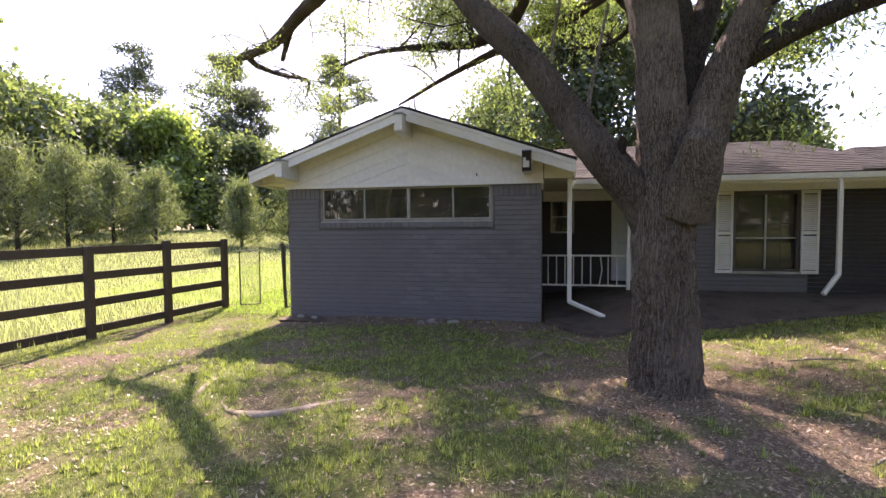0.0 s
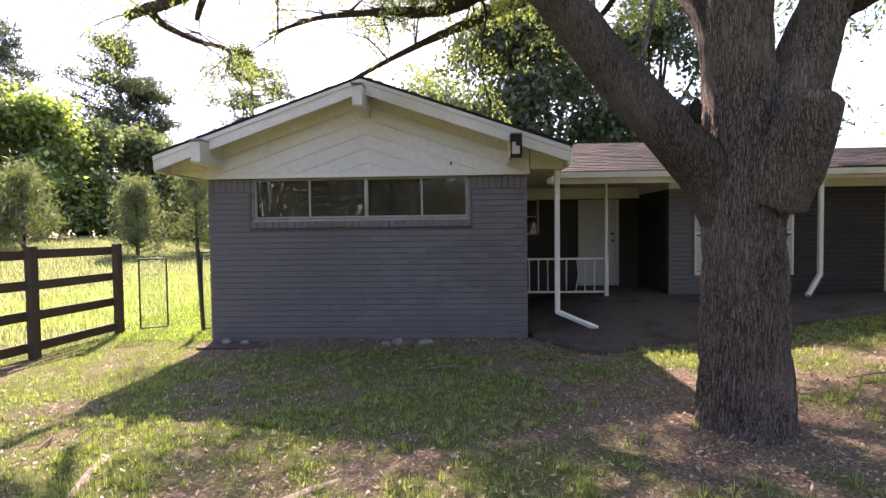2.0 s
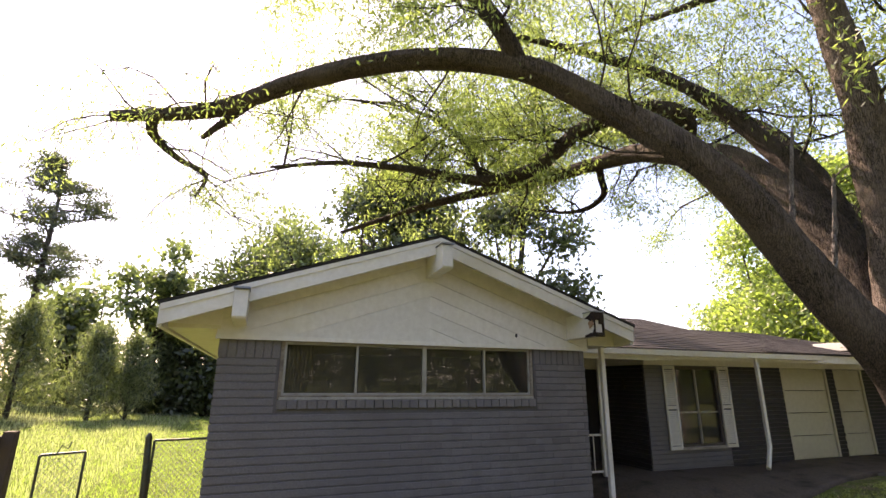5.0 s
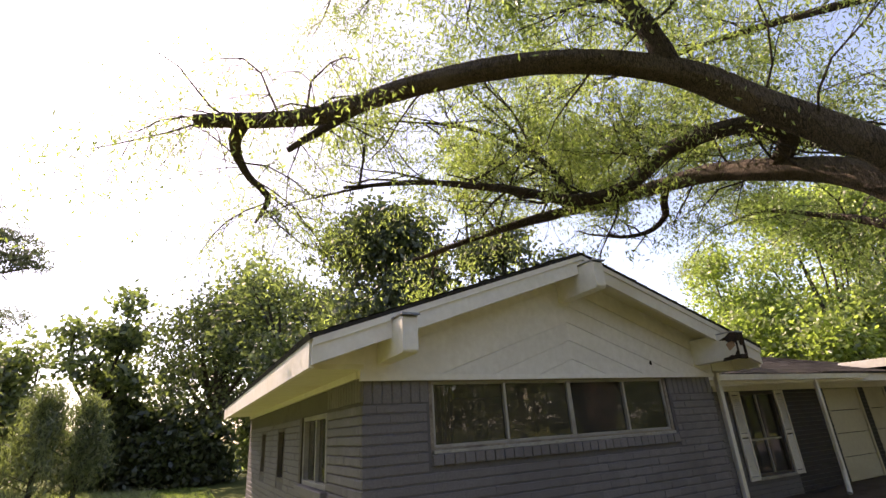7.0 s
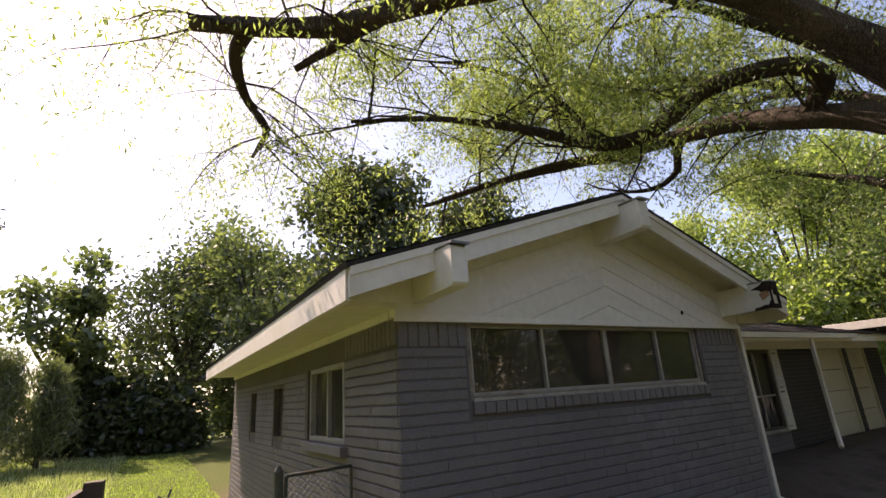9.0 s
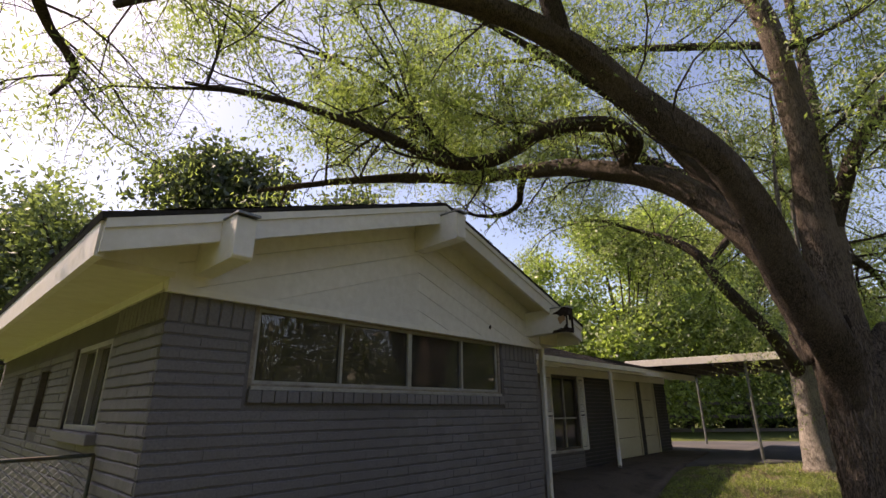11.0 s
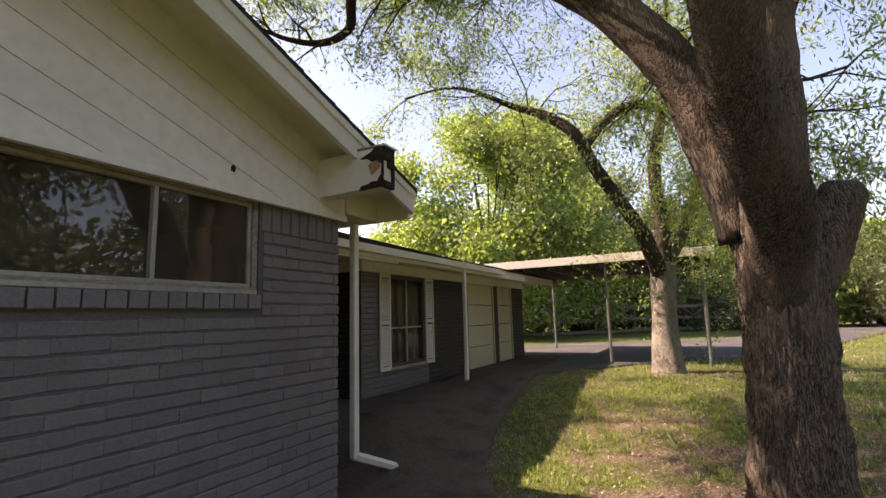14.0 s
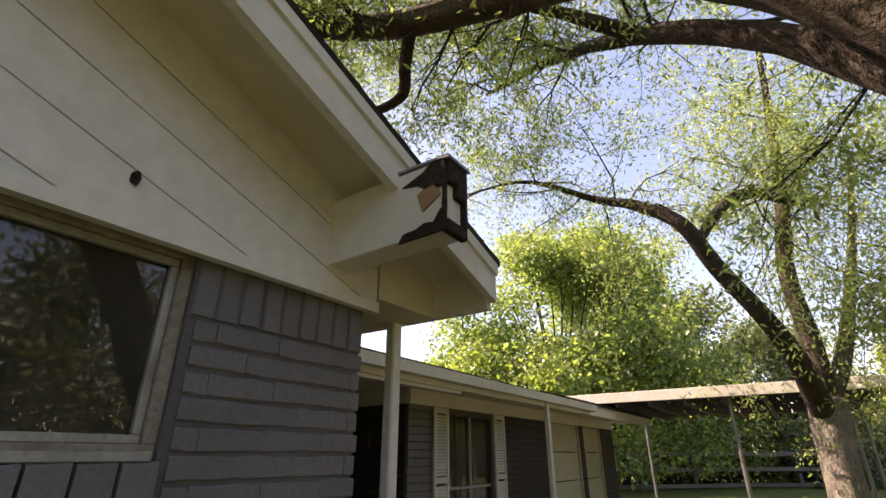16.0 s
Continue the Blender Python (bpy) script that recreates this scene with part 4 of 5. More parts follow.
# ---- fences ----
def rail_fence(name, points, posts, height, n_rails, rail_h, material, label, cap=False, seed=1):
    """A board fence along straight runs between points, with its posts and rails as parts."""
    rnd = random.Random(seed)
    t = thing(name, label, "fence", (points[0][0], points[0][1], 0))
    for (ax, ay), (bx, by) in zip(points, points[1:]):
        run = math.hypot(bx - ax, by - ay)
        n = max(1, round(run / posts))
        d = Vector(((bx - ax) / run, (by - ay) / run, 0))
        s = Vector((-d.y, d.x, 0))
        spots = [Vector((ax, ay, 0)) + d * (run * i / n) for i in range(n + 1)]
        for p in spots:
            g = float(level(p.x, p.y))
            bm = bmesh.new()
            h = height + rnd.uniform(-0.02, 0.03)
            c = [p + d * u * 0.048 + s * v * 0.048 for u, v in ((-1, -1), (1, -1), (1, 1), (-1, 1))]
            prism(bm, [(v.x, v.y) for v in c], "z", g - 0.25, g + h)
            part("post", bm, material, t)
        for p, q in zip(spots, spots[1:]):
            for k in range(n_rails):
                top = height - 0.02 - k * (height - 0.22) / max(n_rails - 1, 1) * 0.98
                z0, z1 = (float(level(v.x, v.y)) + top + rnd.uniform(-0.012, 0.012) for v in (p, q))
                bm = bmesh.new()
                off = -s * 0.067
                vs = []
                for v, z in ((p - d * 0.04, z0), (q + d * 0.04, z1)):
                    for o, dz in ((off - s * 0.018, 0), (off + s * 0.018, 0), (off + s * 0.018, -rail_h), (off - s * 0.018, -rail_h)):
                        vs.append(bm.verts.new((v.x + o.x, v.y + o.y, z + dz)))
                for f in ((0, 1, 2, 3), (4, 7, 6, 5), (0, 4, 5, 1), (1, 5, 6, 2), (2, 6, 7, 3), (3, 7, 4, 0)):
                    bm.faces.new([vs[i] for i in f])
                part("rail", bm, material, t)
    return t


rail_fence("board_fence", [(-4.62, 8.25), (-5.0, 4.2), (-5.5, -3.0)], 1.5, 1.42, 4, 0.12, FENCE_WOOD, "dark brown four-rail board fence along the meadow", seed=2)
rail_fence("old_rail_fence", [(19.5, 15.5), (27, 8.5), (30, 4.5)], 2.4, 1.5, 3, 0.15, OLD_FENCE, "weathered rail fence in the shade beyond the carport", seed=3)
rail_fence("paddock_fence", [(30, 4.5), (46, 0.5), (70, -8)], 2.6, 1.5, 3, 0.15, OLD_FENCE, "grey rail fence beside the drive", seed=4)


def chain_panel(t, a, b, z0, z1, pitch=0.055):
    """Steel frame and diamond wire between two plan points."""
    a, b = Vector((*a, 0)), Vector((*b, 0))
    run = (b - a).length
    d = (b - a) / run
    bm = bmesh.new()
    up = Vector((0, 0, 1))
    corners = [a + up * z0, b + up * z0, b + up * z1, a + up * z1]
    for p, q in zip(corners, corners[1:] + corners[:1]):
        tube(bm, [p, q], 0.013, 8)
    part("frame", bm, GREEN_STEEL, t)
    bm = bmesh.new()
    h = z1 - z0
    for sgn in (1, -1):
        s = -h
        while s < run:
            u0, u1 = max(s, 0), min(s + h, run)
            if u1 > u0:
                v0, v1 = u0 - s, u1 - s
                if sgn < 0:
                    v0, v1 = h - v0, h - v1
                tube(bm, [a + d * u0 + up * (z0 + v0), a + d * u1 + up * (z0 + v1)], 0.0022, 3, close=False)
            s += pitch
    tagged(part("wire_mesh", bm, METAL, t, "diamond wire mesh"), kind="stuff")


gate = thing("chain_link_gate", "small galvanised chain-link gate standing open by the board fence", "gate", (-4.4, 8.45, 0))
chain_panel(gate, (-4.42, 8.45), (-4.08, 8.62), 0.02, 1.12)
bm = bmesh.new()
tube(bm, [(-4.3, 8.51, 1.12), (-4.27, 8.53, 1.2), (-4.22, 8.55, 1.16), (-4.2, 8.56, 1.23)], 0.008, 6)
part("latch", bm, GREEN_STEEL, gate)
side = thing("chain_link_fence", "short chain-link panel between a leaning steel post and the house wall", "fence", (-3.2, 8.55, 0))
chain_panel(side, (-3.44, 8.52), (-2.9, 8.6), 0.0, 1.22)
bm = bmesh.new()
tube(bm, [(-3.42, 8.5, -0.25), (-3.5, 8.52, 1.26), (-3.501, 8.52, 1.3)], [0.034, 0.034, 0.012], 10)
part("post", bm, GREEN_STEEL, side, "leaning dark steel post")

# ---- carport ----
cp = thing("carport", "flat-roofed open carport on thin steel posts", "carport", (12, 7.4, 0.3))
bm = boxes((9.85, 15.2, 4.9, 9.9, 2.66, 2.72))
part("roof", bm, SHINGLE, cp, "flat dark roof deck")
part("fascia", boxes((9.8, 9.848, 4.85, 9.95, 2.6, 2.78), bevel=0.004), WHITE, cp, "white edge board")
part("fascia", boxes((9.848, 15.2, 4.85, 4.898, 2.6, 2.78), bevel=0.004), WHITE, cp, "white edge board")
for y in np.arange(5.3, 9.8, 0.6):
    part("joist", boxes((9.86, 15.1, y, y + 0.05, 2.52, 2.66)), DARK_FRAME, cp)
for x, y in ((10.05, 7.05), (10.1, 5.1), (14.9, 5.1), (14.9, 9.6), (12.5, 5.1)):
    bm = bmesh.new()
    tube(bm, [(x, y, 0.2), (x, y, 2.6)], 0.035, 10)
    part("post", bm, METAL, cp, "thin grey steel post")


# ---- trees ----
def leaf_cloud(rng, centres, radius, per, size, droop=0.0, flat=1.0, slim=0.42):
    """Leaves gathered in loose tufts about the centres; returns centre, half-length and half-width vectors."""
    centres = np.asarray(centres, dtype=float)
    n = len(centres) * per
    c = np.repeat(centres, per, axis=0) + rng.normal(0, 1, (n, 3)) * radius * np.array([1, 1, flat])
    d = rng.normal(0, 1, (n, 3))
    d[:, 2] -= droop
    d /= np.linalg.norm(d, axis=1)[:, None]
    w = np.cross(d, rng.normal(0, 1, (n, 3)))
    w /= np.linalg.norm(w, axis=1)[:, None] + 1e-9
    s = size * rng.uniform(0.6, 1.25, n)
    return c, d * s[:, None], w * (s * slim)[:, None]


def twigs(rnd, start, way, length, r, bm, tips, depth, droop, sides=5, bend=0.35):
    """A branch that bends, forks and ends in tips; the tips carry the leaves."""
    p, d = Vector(start), Vector(way).normalized()
    n = 4
    pts = [p.copy()]
    for i in range(n):
        d = (d + Vector((rnd.gauss(0, bend), rnd.gauss(0, bend), rnd.gauss(0, bend) - droop)) * 0.55).normalized()
        p = p + d * (length / n)
        pts.append(p.copy())
        if depth <= 1 or i >= 1:
            tips.append(tuple(p))
    tube(bm, pts, [r * (1 - 0.16 * i) for i in range(n + 1)], sides, close=False)
    if depth > 0:
        for i in range(1, n + 1):
            for _ in range(2 if depth > 1 else 1):
                away = (d + Vector((rnd.gauss(0, 0.9), rnd.gauss(0, 0.9), rnd.gauss(0, 0.6)))).normalized()
                twigs(rnd, pts[i], away, length * rnd.uniform(0.45, 0.7), r * (1 - 0.16 * i) * 0.55, bm, tips, depth - 1, droop, 4 if depth > 1 else 3, bend)


rnd = random.Random(11)
oak = thing("shade_tree", "large old shade tree with furrowed trunk and fine yellow-green leaves", "tree", (2.8, 4.7, 0))
bm = bmesh.new()
n = 70
trunk = spline([(2.8, 4.7, -0.25), (2.8, 4.69, 0.1), (2.78, 4.68, 0.7), (2.76, 4.66, 1.3), (2.76, 4.66, 1.85), (2.8, 4.68, 2.3), (2.84, 4.7, 2.65)], n)
tube(bm, trunk, spread([0.46, 0.325, 0.272, 0.262, 0.268, 0.28, 0.17], n), 168, 0.1, ridge=0.022, ridges=9)
part("trunk", bm, BARK, oak, "thick trunk with deep vertical furrows", smooth=True)
BOUGHS = {
    "arch": ([(2.77, 4.69, 1.15), (2.62, 4.69, 1.7), (2.28, 4.68, 2.15), (1.86, 4.86, 2.74), (1.4, 4.95, 3.38), (0.95, 5.15, 3.92), (0.55, 5.6, 4.5), (-0.17, 6.04, 5.08), (-1.16, 6.65, 5.34), (-2.25, 7.37, 5.3), (-3.3, 8.0, 5.0), (-4.4, 8.34, 4.87)], [0.15, 0.205, 0.19, 0.172, 0.16, 0.152, 0.146, 0.136, 0.125, 0.11, 0.09, 0.06]),
    "over_roof": ([(2.8, 4.82, 2.0), (2.8, 5.0, 2.95), (2.72, 5.38, 3.72), (2.72, 5.97, 4.45), (2.71, 6.82, 4.98), (2.8, 7.66, 5.38), (2.64, 8.55, 5.54), (2.05, 9.2, 5.44), (1.12, 9.41, 5.18), (-0.09, 9.53, 4.74), (-1.43, 9.79, 4.19)], [0.2, 0.185, 0.175, 0.165, 0.155, 0.145, 0.125, 0.105, 0.085, 0.055, 0.02]),
    "sweep": ([(2.7, 6.7, 4.94), (2.45, 6.35, 5.2), (2.02, 6.6, 5.38), (1.49, 7.31, 5.33), (1.12, 7.9, 4.95), (0.41, 8.26, 4.78), (-0.55, 8.51, 4.9), (-1.62, 8.93, 5.01), (-2.6, 9.35, 4.96)], [0.12, 0.115, 0.11, 0.105, 0.1, 0.08, 0.055, 0.035, 0.014]),
    "stem": ([(2.78, 4.68, 2.1), (2.7, 4.62, 2.9), (2.62, 4.58, 3.65), (2.45, 4.5, 4.7), (2.15, 4.57, 6.3), (1.8, 5.0, 8.0), (1.5, 5.4, 9.2)], [0.25, 0.2, 0.175, 0.15, 0.11, 0.08, 0.03]),
    "leader": ([(2.9, 4.6, 2.0), (3.08, 4.6, 2.45), (3.27, 4.58, 3.05), (3.5, 4.52, 3.6), (3.85, 4.42, 4.8), (4.2, 4.3, 6.8), (4.4, 4.3, 8.4)], [0.24, 0.2, 0.165, 0.14, 0.11, 0.07, 0.03]),
    "rear": ([(2.8, 4.86, 2.3), (2.95, 5.1, 3.0), (3.05, 5.3, 3.7), (2.9, 5.8, 4.8), (2.4, 6.4, 5.8), (1.4, 7.2, 6.6), (0.4, 7.8, 7.1)], [0.18, 0.14, 0.12, 0.1, 0.08, 0.055, 0.025]),
    "far_side": ([(3.48, 4.5, 3.6), (3.55, 4.0, 4.7), (3.8, 3.2, 5.6), (4.5, 2.3, 6.2), (5.4, 1.5, 6.5)], [0.1, 0.09, 0.075, 0.05, 0.02]),
    "drooping": ([(3.2, 4.58, 2.95), (4.0, 4.5, 3.35), (5.0, 4.4, 3.55), (6.0, 4.2, 3.45), (7.0, 4.0, 2.95)], [0.1, 0.085, 0.065, 0.04, 0.015]),
    "upper_fork": ([(-0.17, 6.04, 5.08), (-0.6, 6.05, 5.75), (-1.3, 6.4, 6.7), (-2.2, 7.0, 7.4)], [0.11, 0.09, 0.06, 0.02]),
    "canopy_east": ([(2.95, 4.9, 2.7), (3.5, 5.6, 4.3), (4.2, 6.6, 5.6), (5.0, 7.8, 6.6), (5.7, 9.2, 7.2)], [0.13, 0.11, 0.09, 0.06, 0.02]),
    "crown_fill": ([(0.41, 8.26, 4.8), (0.2, 8.6, 5.6), (-0.4, 9.3, 6.4), (-1.3, 10.3, 7.0)], [0.05, 0.04, 0.025, 0.012]),
    # the next four upper boughs are added, mostly unseen, to shade the lawn
    "high": ([(4.2, 6.6, 5.6), (3.7, 8.2, 6.8), (3.5, 9.8, 7.7), (3.4, 11.4, 8.1), (3.0, 13.2, 7.9)], [0.08, 0.06, 0.045, 0.03, 0.012]),
    "top_west": ([(1.8, 5.0, 8.0), (0.4, 6.8, 9.0), (-1.4, 8.6, 9.5), (-3.4, 10.2, 9.6)], [0.07, 0.055, 0.035, 0.012]),
    "top_east": ([(4.2, 4.3, 6.8), (3.9, 6.8, 8.0), (3.3, 9.0, 8.6), (2.6, 10.6, 8.8)], [0.07, 0.055, 0.035, 0.012]),
    "top_mid": ([(2.15, 4.57, 6.3), (2.4, 6.2, 8.6), (2.6, 8.2, 10.1), (2.5, 10.4, 10.6)], [0.07, 0.055, 0.035, 0.012]),
    "sprout": ([(1.7, 4.85, 2.95), (1.73, 4.8, 3.4), (1.85, 4.75, 4.1)], [0.02, 0.016, 0.008]),
    "sprout_low": ([(2.05, 4.8, 2.6), (2.12, 4.76, 3.05), (2.25, 4.72, 3.7)], [0.022, 0.016, 0.008]),
    "hook": ([(2.68, 8.35, 5.52), (2.95, 8.65, 5.38), (3.15, 8.85, 5.2), (3.0, 9.1, 5.0), (2.65, 9.4, 4.95), (2.2, 9.7, 5.05)], [0.06, 0.055, 0.05, 0.04, 0.03, 0.012]),
    "hanging": ([(-3.95, 8.2, 4.9), (-4.0, 8.6, 4.84), (-3.8, 9.2, 4.82), (-3.5, 9.75, 4.84), (-3.62, 9.85, 4.5)], [0.07, 0.055, 0.042, 0.034, 0.012]),
    "stub": ([(-2.7, 7.66, 5.18), (-3.05, 8.1, 5.06), (-3.45, 8.59, 4.9)], [0.06, 0.05, 0.03]),
    "cut_stub": ([(2.86, 4.55, 1.7), (2.92, 4.4, 1.95), (2.95, 4.28, 2.15), (2.97, 4.2, 2.3), (2.98, 4.18, 2.35)], [0.22, 0.2, 0.175, 0.15, 0.07]),
}
for key, (pts, rad) in BOUGHS.items():
    bm = bmesh.new()
    n = 8 * len(pts)
    tube(bm, spline(pts, n), spread(rad, n), 40, 0.3 if key == "cut_stub" else 0.18, ridge=0.009, ridges=6)
    # most limbs get bark darkened for backlight; trunk, stem, leader and stub keep BARK
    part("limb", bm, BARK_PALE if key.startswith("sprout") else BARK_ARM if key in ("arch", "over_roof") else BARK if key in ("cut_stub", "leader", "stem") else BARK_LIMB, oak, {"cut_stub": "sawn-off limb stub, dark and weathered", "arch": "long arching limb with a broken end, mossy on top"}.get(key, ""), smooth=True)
bm = bmesh.new()
tips, sparse = [], []
for key, first, count, length, depth, droop, dest in (("over_roof", 0.35, 20, 1.3, 2, -0.12, tips), ("sweep", 0.3, 17, 1.5, 2, -0.06, tips), ("crown_fill", 0.2, 13, 1.6, 2, 0.02, tips), ("stem", 0.4, 15, 1.9, 2, 0.02, tips), ("rear", 0.4, 6, 1.7, 2, 0.02, tips), ("canopy_east", 0.35, 16, 1.7, 2, 0.08, tips),
                                                      ("high", 0.2, 27, 1.8, 2, 0.03, tips), ("leader", 0.45, 9, 2.0, 2, 0.05, tips), ("far_side", 0.35, 9, 1.6, 2, 0.12, tips), ("drooping", 0.35, 11, 1.3, 2, 0.3, tips), ("top_west", 0.45, 11, 1.7, 2, 0.02, tips), ("top_east", 0.25, 16, 1.8, 2, 0.02, tips), ("top_mid", 0.5, 8, 1.8, 2, 0.02, tips), ("upper_fork", 0.1, 13, 1.6, 2, 0.02, tips), ("arch", 0.42, 9, 1.3, 1, -0.1, sparse),
                                                      ("hanging", 0.3, 8, 1.2, 2, 0.3, sparse), ("arch", 0.88, 9, 1.3, 2, 0.42, sparse), ("hook", 0.6, 6, 0.8, 1, 0.05, tips)):
    pts, rad = BOUGHS[key]
    line = spline(pts, 60)
    for i in range(count):
        k = int((first + (1 - first) * (i + rnd.random()) / count) * 59)
        ax = (line[min(k + 1, 59)] - line[max(k - 1, 0)]).normalized()
        way = (ax * 0.5 + Vector((rnd.gauss(0, 0.8), rnd.gauss(0, 0.8), rnd.gauss(0.25, 0.6)))).normalized()
        twigs(rnd, line[k], way, length * rnd.uniform(0.7, 1.2), 0.014 if dest is sparse else 0.02, bm, dest, depth, droop)
tagged(part("twig_growth", bm, BARK_DARK, oak), "thin bare twigs", kind="stuff")
bm = bmesh.new()
bmesh.ops.create_icosphere(bm, subdivisions=4, radius=1.0)
for v in bm.verts:
    k = 1 + 0.5 * noise.noise(v.co * 3.1) + 0.2 * noise.noise(v.co * 9)
    v.co = Vector((2.36 + v.co.x * 0.035 * k, 4.54 + v.co.y * 0.03 * k, 2.31 + v.co.z * 0.085 * k))
part("scar", bm, ROT, oak, "dark torn scar where a branch broke away", smooth=True)
rng = np.random.default_rng(21)
wood = np.array([tuple(p) for pts, rad in BOUGHS.values() for p in spline(pts, 50)])
heavy = np.array([tuple(p) for key in ("arch", "over_roof", "sweep") for p in spline(BOUGHS[key][0], 60)[:57]])


def clear_of_wood(points, gap):
    """Leaves grow on the outer twigs, not on the limbs themselves."""
    points = np.array(points)
    near = np.array([np.min(np.sum((wood - p) ** 2, axis=1)) for p in points])
    points = points[near > gap * gap]
    flat = np.array([np.min(np.sum((heavy[:, :2] - p[:2]) ** 2, axis=1) + 9 * (heavy[:, 2] < p[2] - 0.1)) for p in points])
    return points[flat > 0.45 ** 2]


tips = clear_of_wood(tips, 0.34)
tips = tips[rng.random(len(tips)) < 0.62]
c, u, v = leaf_cloud(rng, tips, 0.085, 13, 0.04, droop=0.9, slim=0.28)
c2, u2, v2 = leaf_cloud(rng, clear_of_wood(sparse, 0.3), 0.07, 3, 0.03, droop=0.8, slim=0.26)
line = np.array([tuple(p) for p in spline(BOUGHS["arch"][0], 200)])[24:125]
c4, u4, v4 = leaf_cloud(rng, line + np.array([0.02, -0.02, 0.14]), 0.035, 9, 0.022, droop=-0.6, slim=0.5)
tagged(quads_mesh("fern_growth", c4, u4, v4, LEAF_DARK, oak, kind="stuff"), "dark little ferns growing along the limb's upper side")
crown = quads_mesh("crown", np.concatenate([c, c2]), np.concatenate([u, u2]), np.concatenate([v, v2]), LEAF_OAK, oak, kind="stuff")
tagged(crown, "fine yellow-green leaves, thin enough to see sky through")

t2 = thing("yard_tree", "smaller yard tree with a sunlit-coloured pale lower trunk and shade-darkened forked limbs", "tree", (8.83, 5.84, 0.33))
bm = bmesh.new()
tube(bm, spline([(8.83, 5.84, 0.1), (8.83, 5.84, 0.45), (8.88, 5.83, 1.2), (8.90, 5.80, 1.9), (8.93, 5.77, 2.4)], 30), spread([0.4, 0.29, 0.235, 0.225, 0.24], 30), 36, 0.12, ridge=0.008, ridges=5)
# pale colour stands for sun on the lower trunk
part("trunk", bm, BARK_PALE, t2, "flaking trunk with sunlight painted in as pale colour", smooth=True)
T2L = {
    "low": ([(8.90, 5.83, 2.2), (8.1, 5.95, 2.72), (7.4, 6.21, 3.29), (7.02, 6.59, 3.98), (6.8, 6.88, 4.6), (6.87, 7.4, 5.07), (7.03, 8.03, 5.46), (6.6, 9.0, 5.9), (6.1, 9.9, 5.7)], [0.17, 0.14, 0.12, 0.11, 0.1, 0.085, 0.06, 0.03, 0.012]),
    "bow": ([(6.94, 6.75, 4.3), (7.2, 6.5, 4.75), (7.8, 6.2, 5.25), (8.4, 5.85, 5.5), (9.1, 5.4, 5.5)], [0.07, 0.08, 0.085, 0.09, 0.05]),
    "upright": ([(8.93, 5.77, 2.3), (8.93, 5.74, 3.3), (8.88, 5.76, 4.4), (8.98, 5.54, 5.6), (9.08, 5.34, 7.2), (8.98, 5.14, 9.0)], [0.17, 0.14, 0.12, 0.1, 0.07, 0.02]),
    "right": ([(8.93, 5.77, 2.3), (9.18, 5.44, 2.9), (9.28, 5.14, 3.7), (9.58, 4.74, 5.0), (10.02, 4.34, 6.5)], [0.14, 0.11, 0.09, 0.06, 0.02]),
}
for key, (pts, rad) in T2L.items():
    bm = bmesh.new()
    n = 7 * len(pts)
    tube(bm, spline(pts, n), spread(rad, n), 14, 0.16)
    # dark limb bark carries the shade above the sunlit trunk
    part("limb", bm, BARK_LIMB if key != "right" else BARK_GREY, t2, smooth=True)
bm = bmesh.new()
tips = []
for key, first, count, length in (("low", 0.6, 10, 1.4), ("bow", 0.4, 5, 1.4), ("upright", 0.5, 14, 1.9), ("right", 0.5, 12, 1.9)):
    line = spline(T2L[key][0], 50)
    for i in range(count):
        k = int((first + (1 - first) * (i + rnd.random()) / count) * 49)
        way = Vector((rnd.gauss(0, 0.8), rnd.gauss(0, 0.8), rnd.gauss(0.1, 0.6))).normalized()
        twigs(rnd, line[k], way, length * rnd.uniform(0.7, 1.2), 0.018, bm, tips, 2, 0.06, 4)
tagged(part("twig_growth", bm, BARK_DARK, t2), kind="stuff")
c, u, v = leaf_cloud(rng, np.array(tips), 0.1, 8, 0.04, droop=0.6, slim=0.3)
tagged(quads_mesh("crown", c, u, v, LEAF_OAK, t2, kind="stuff"), "fine light green leaves")


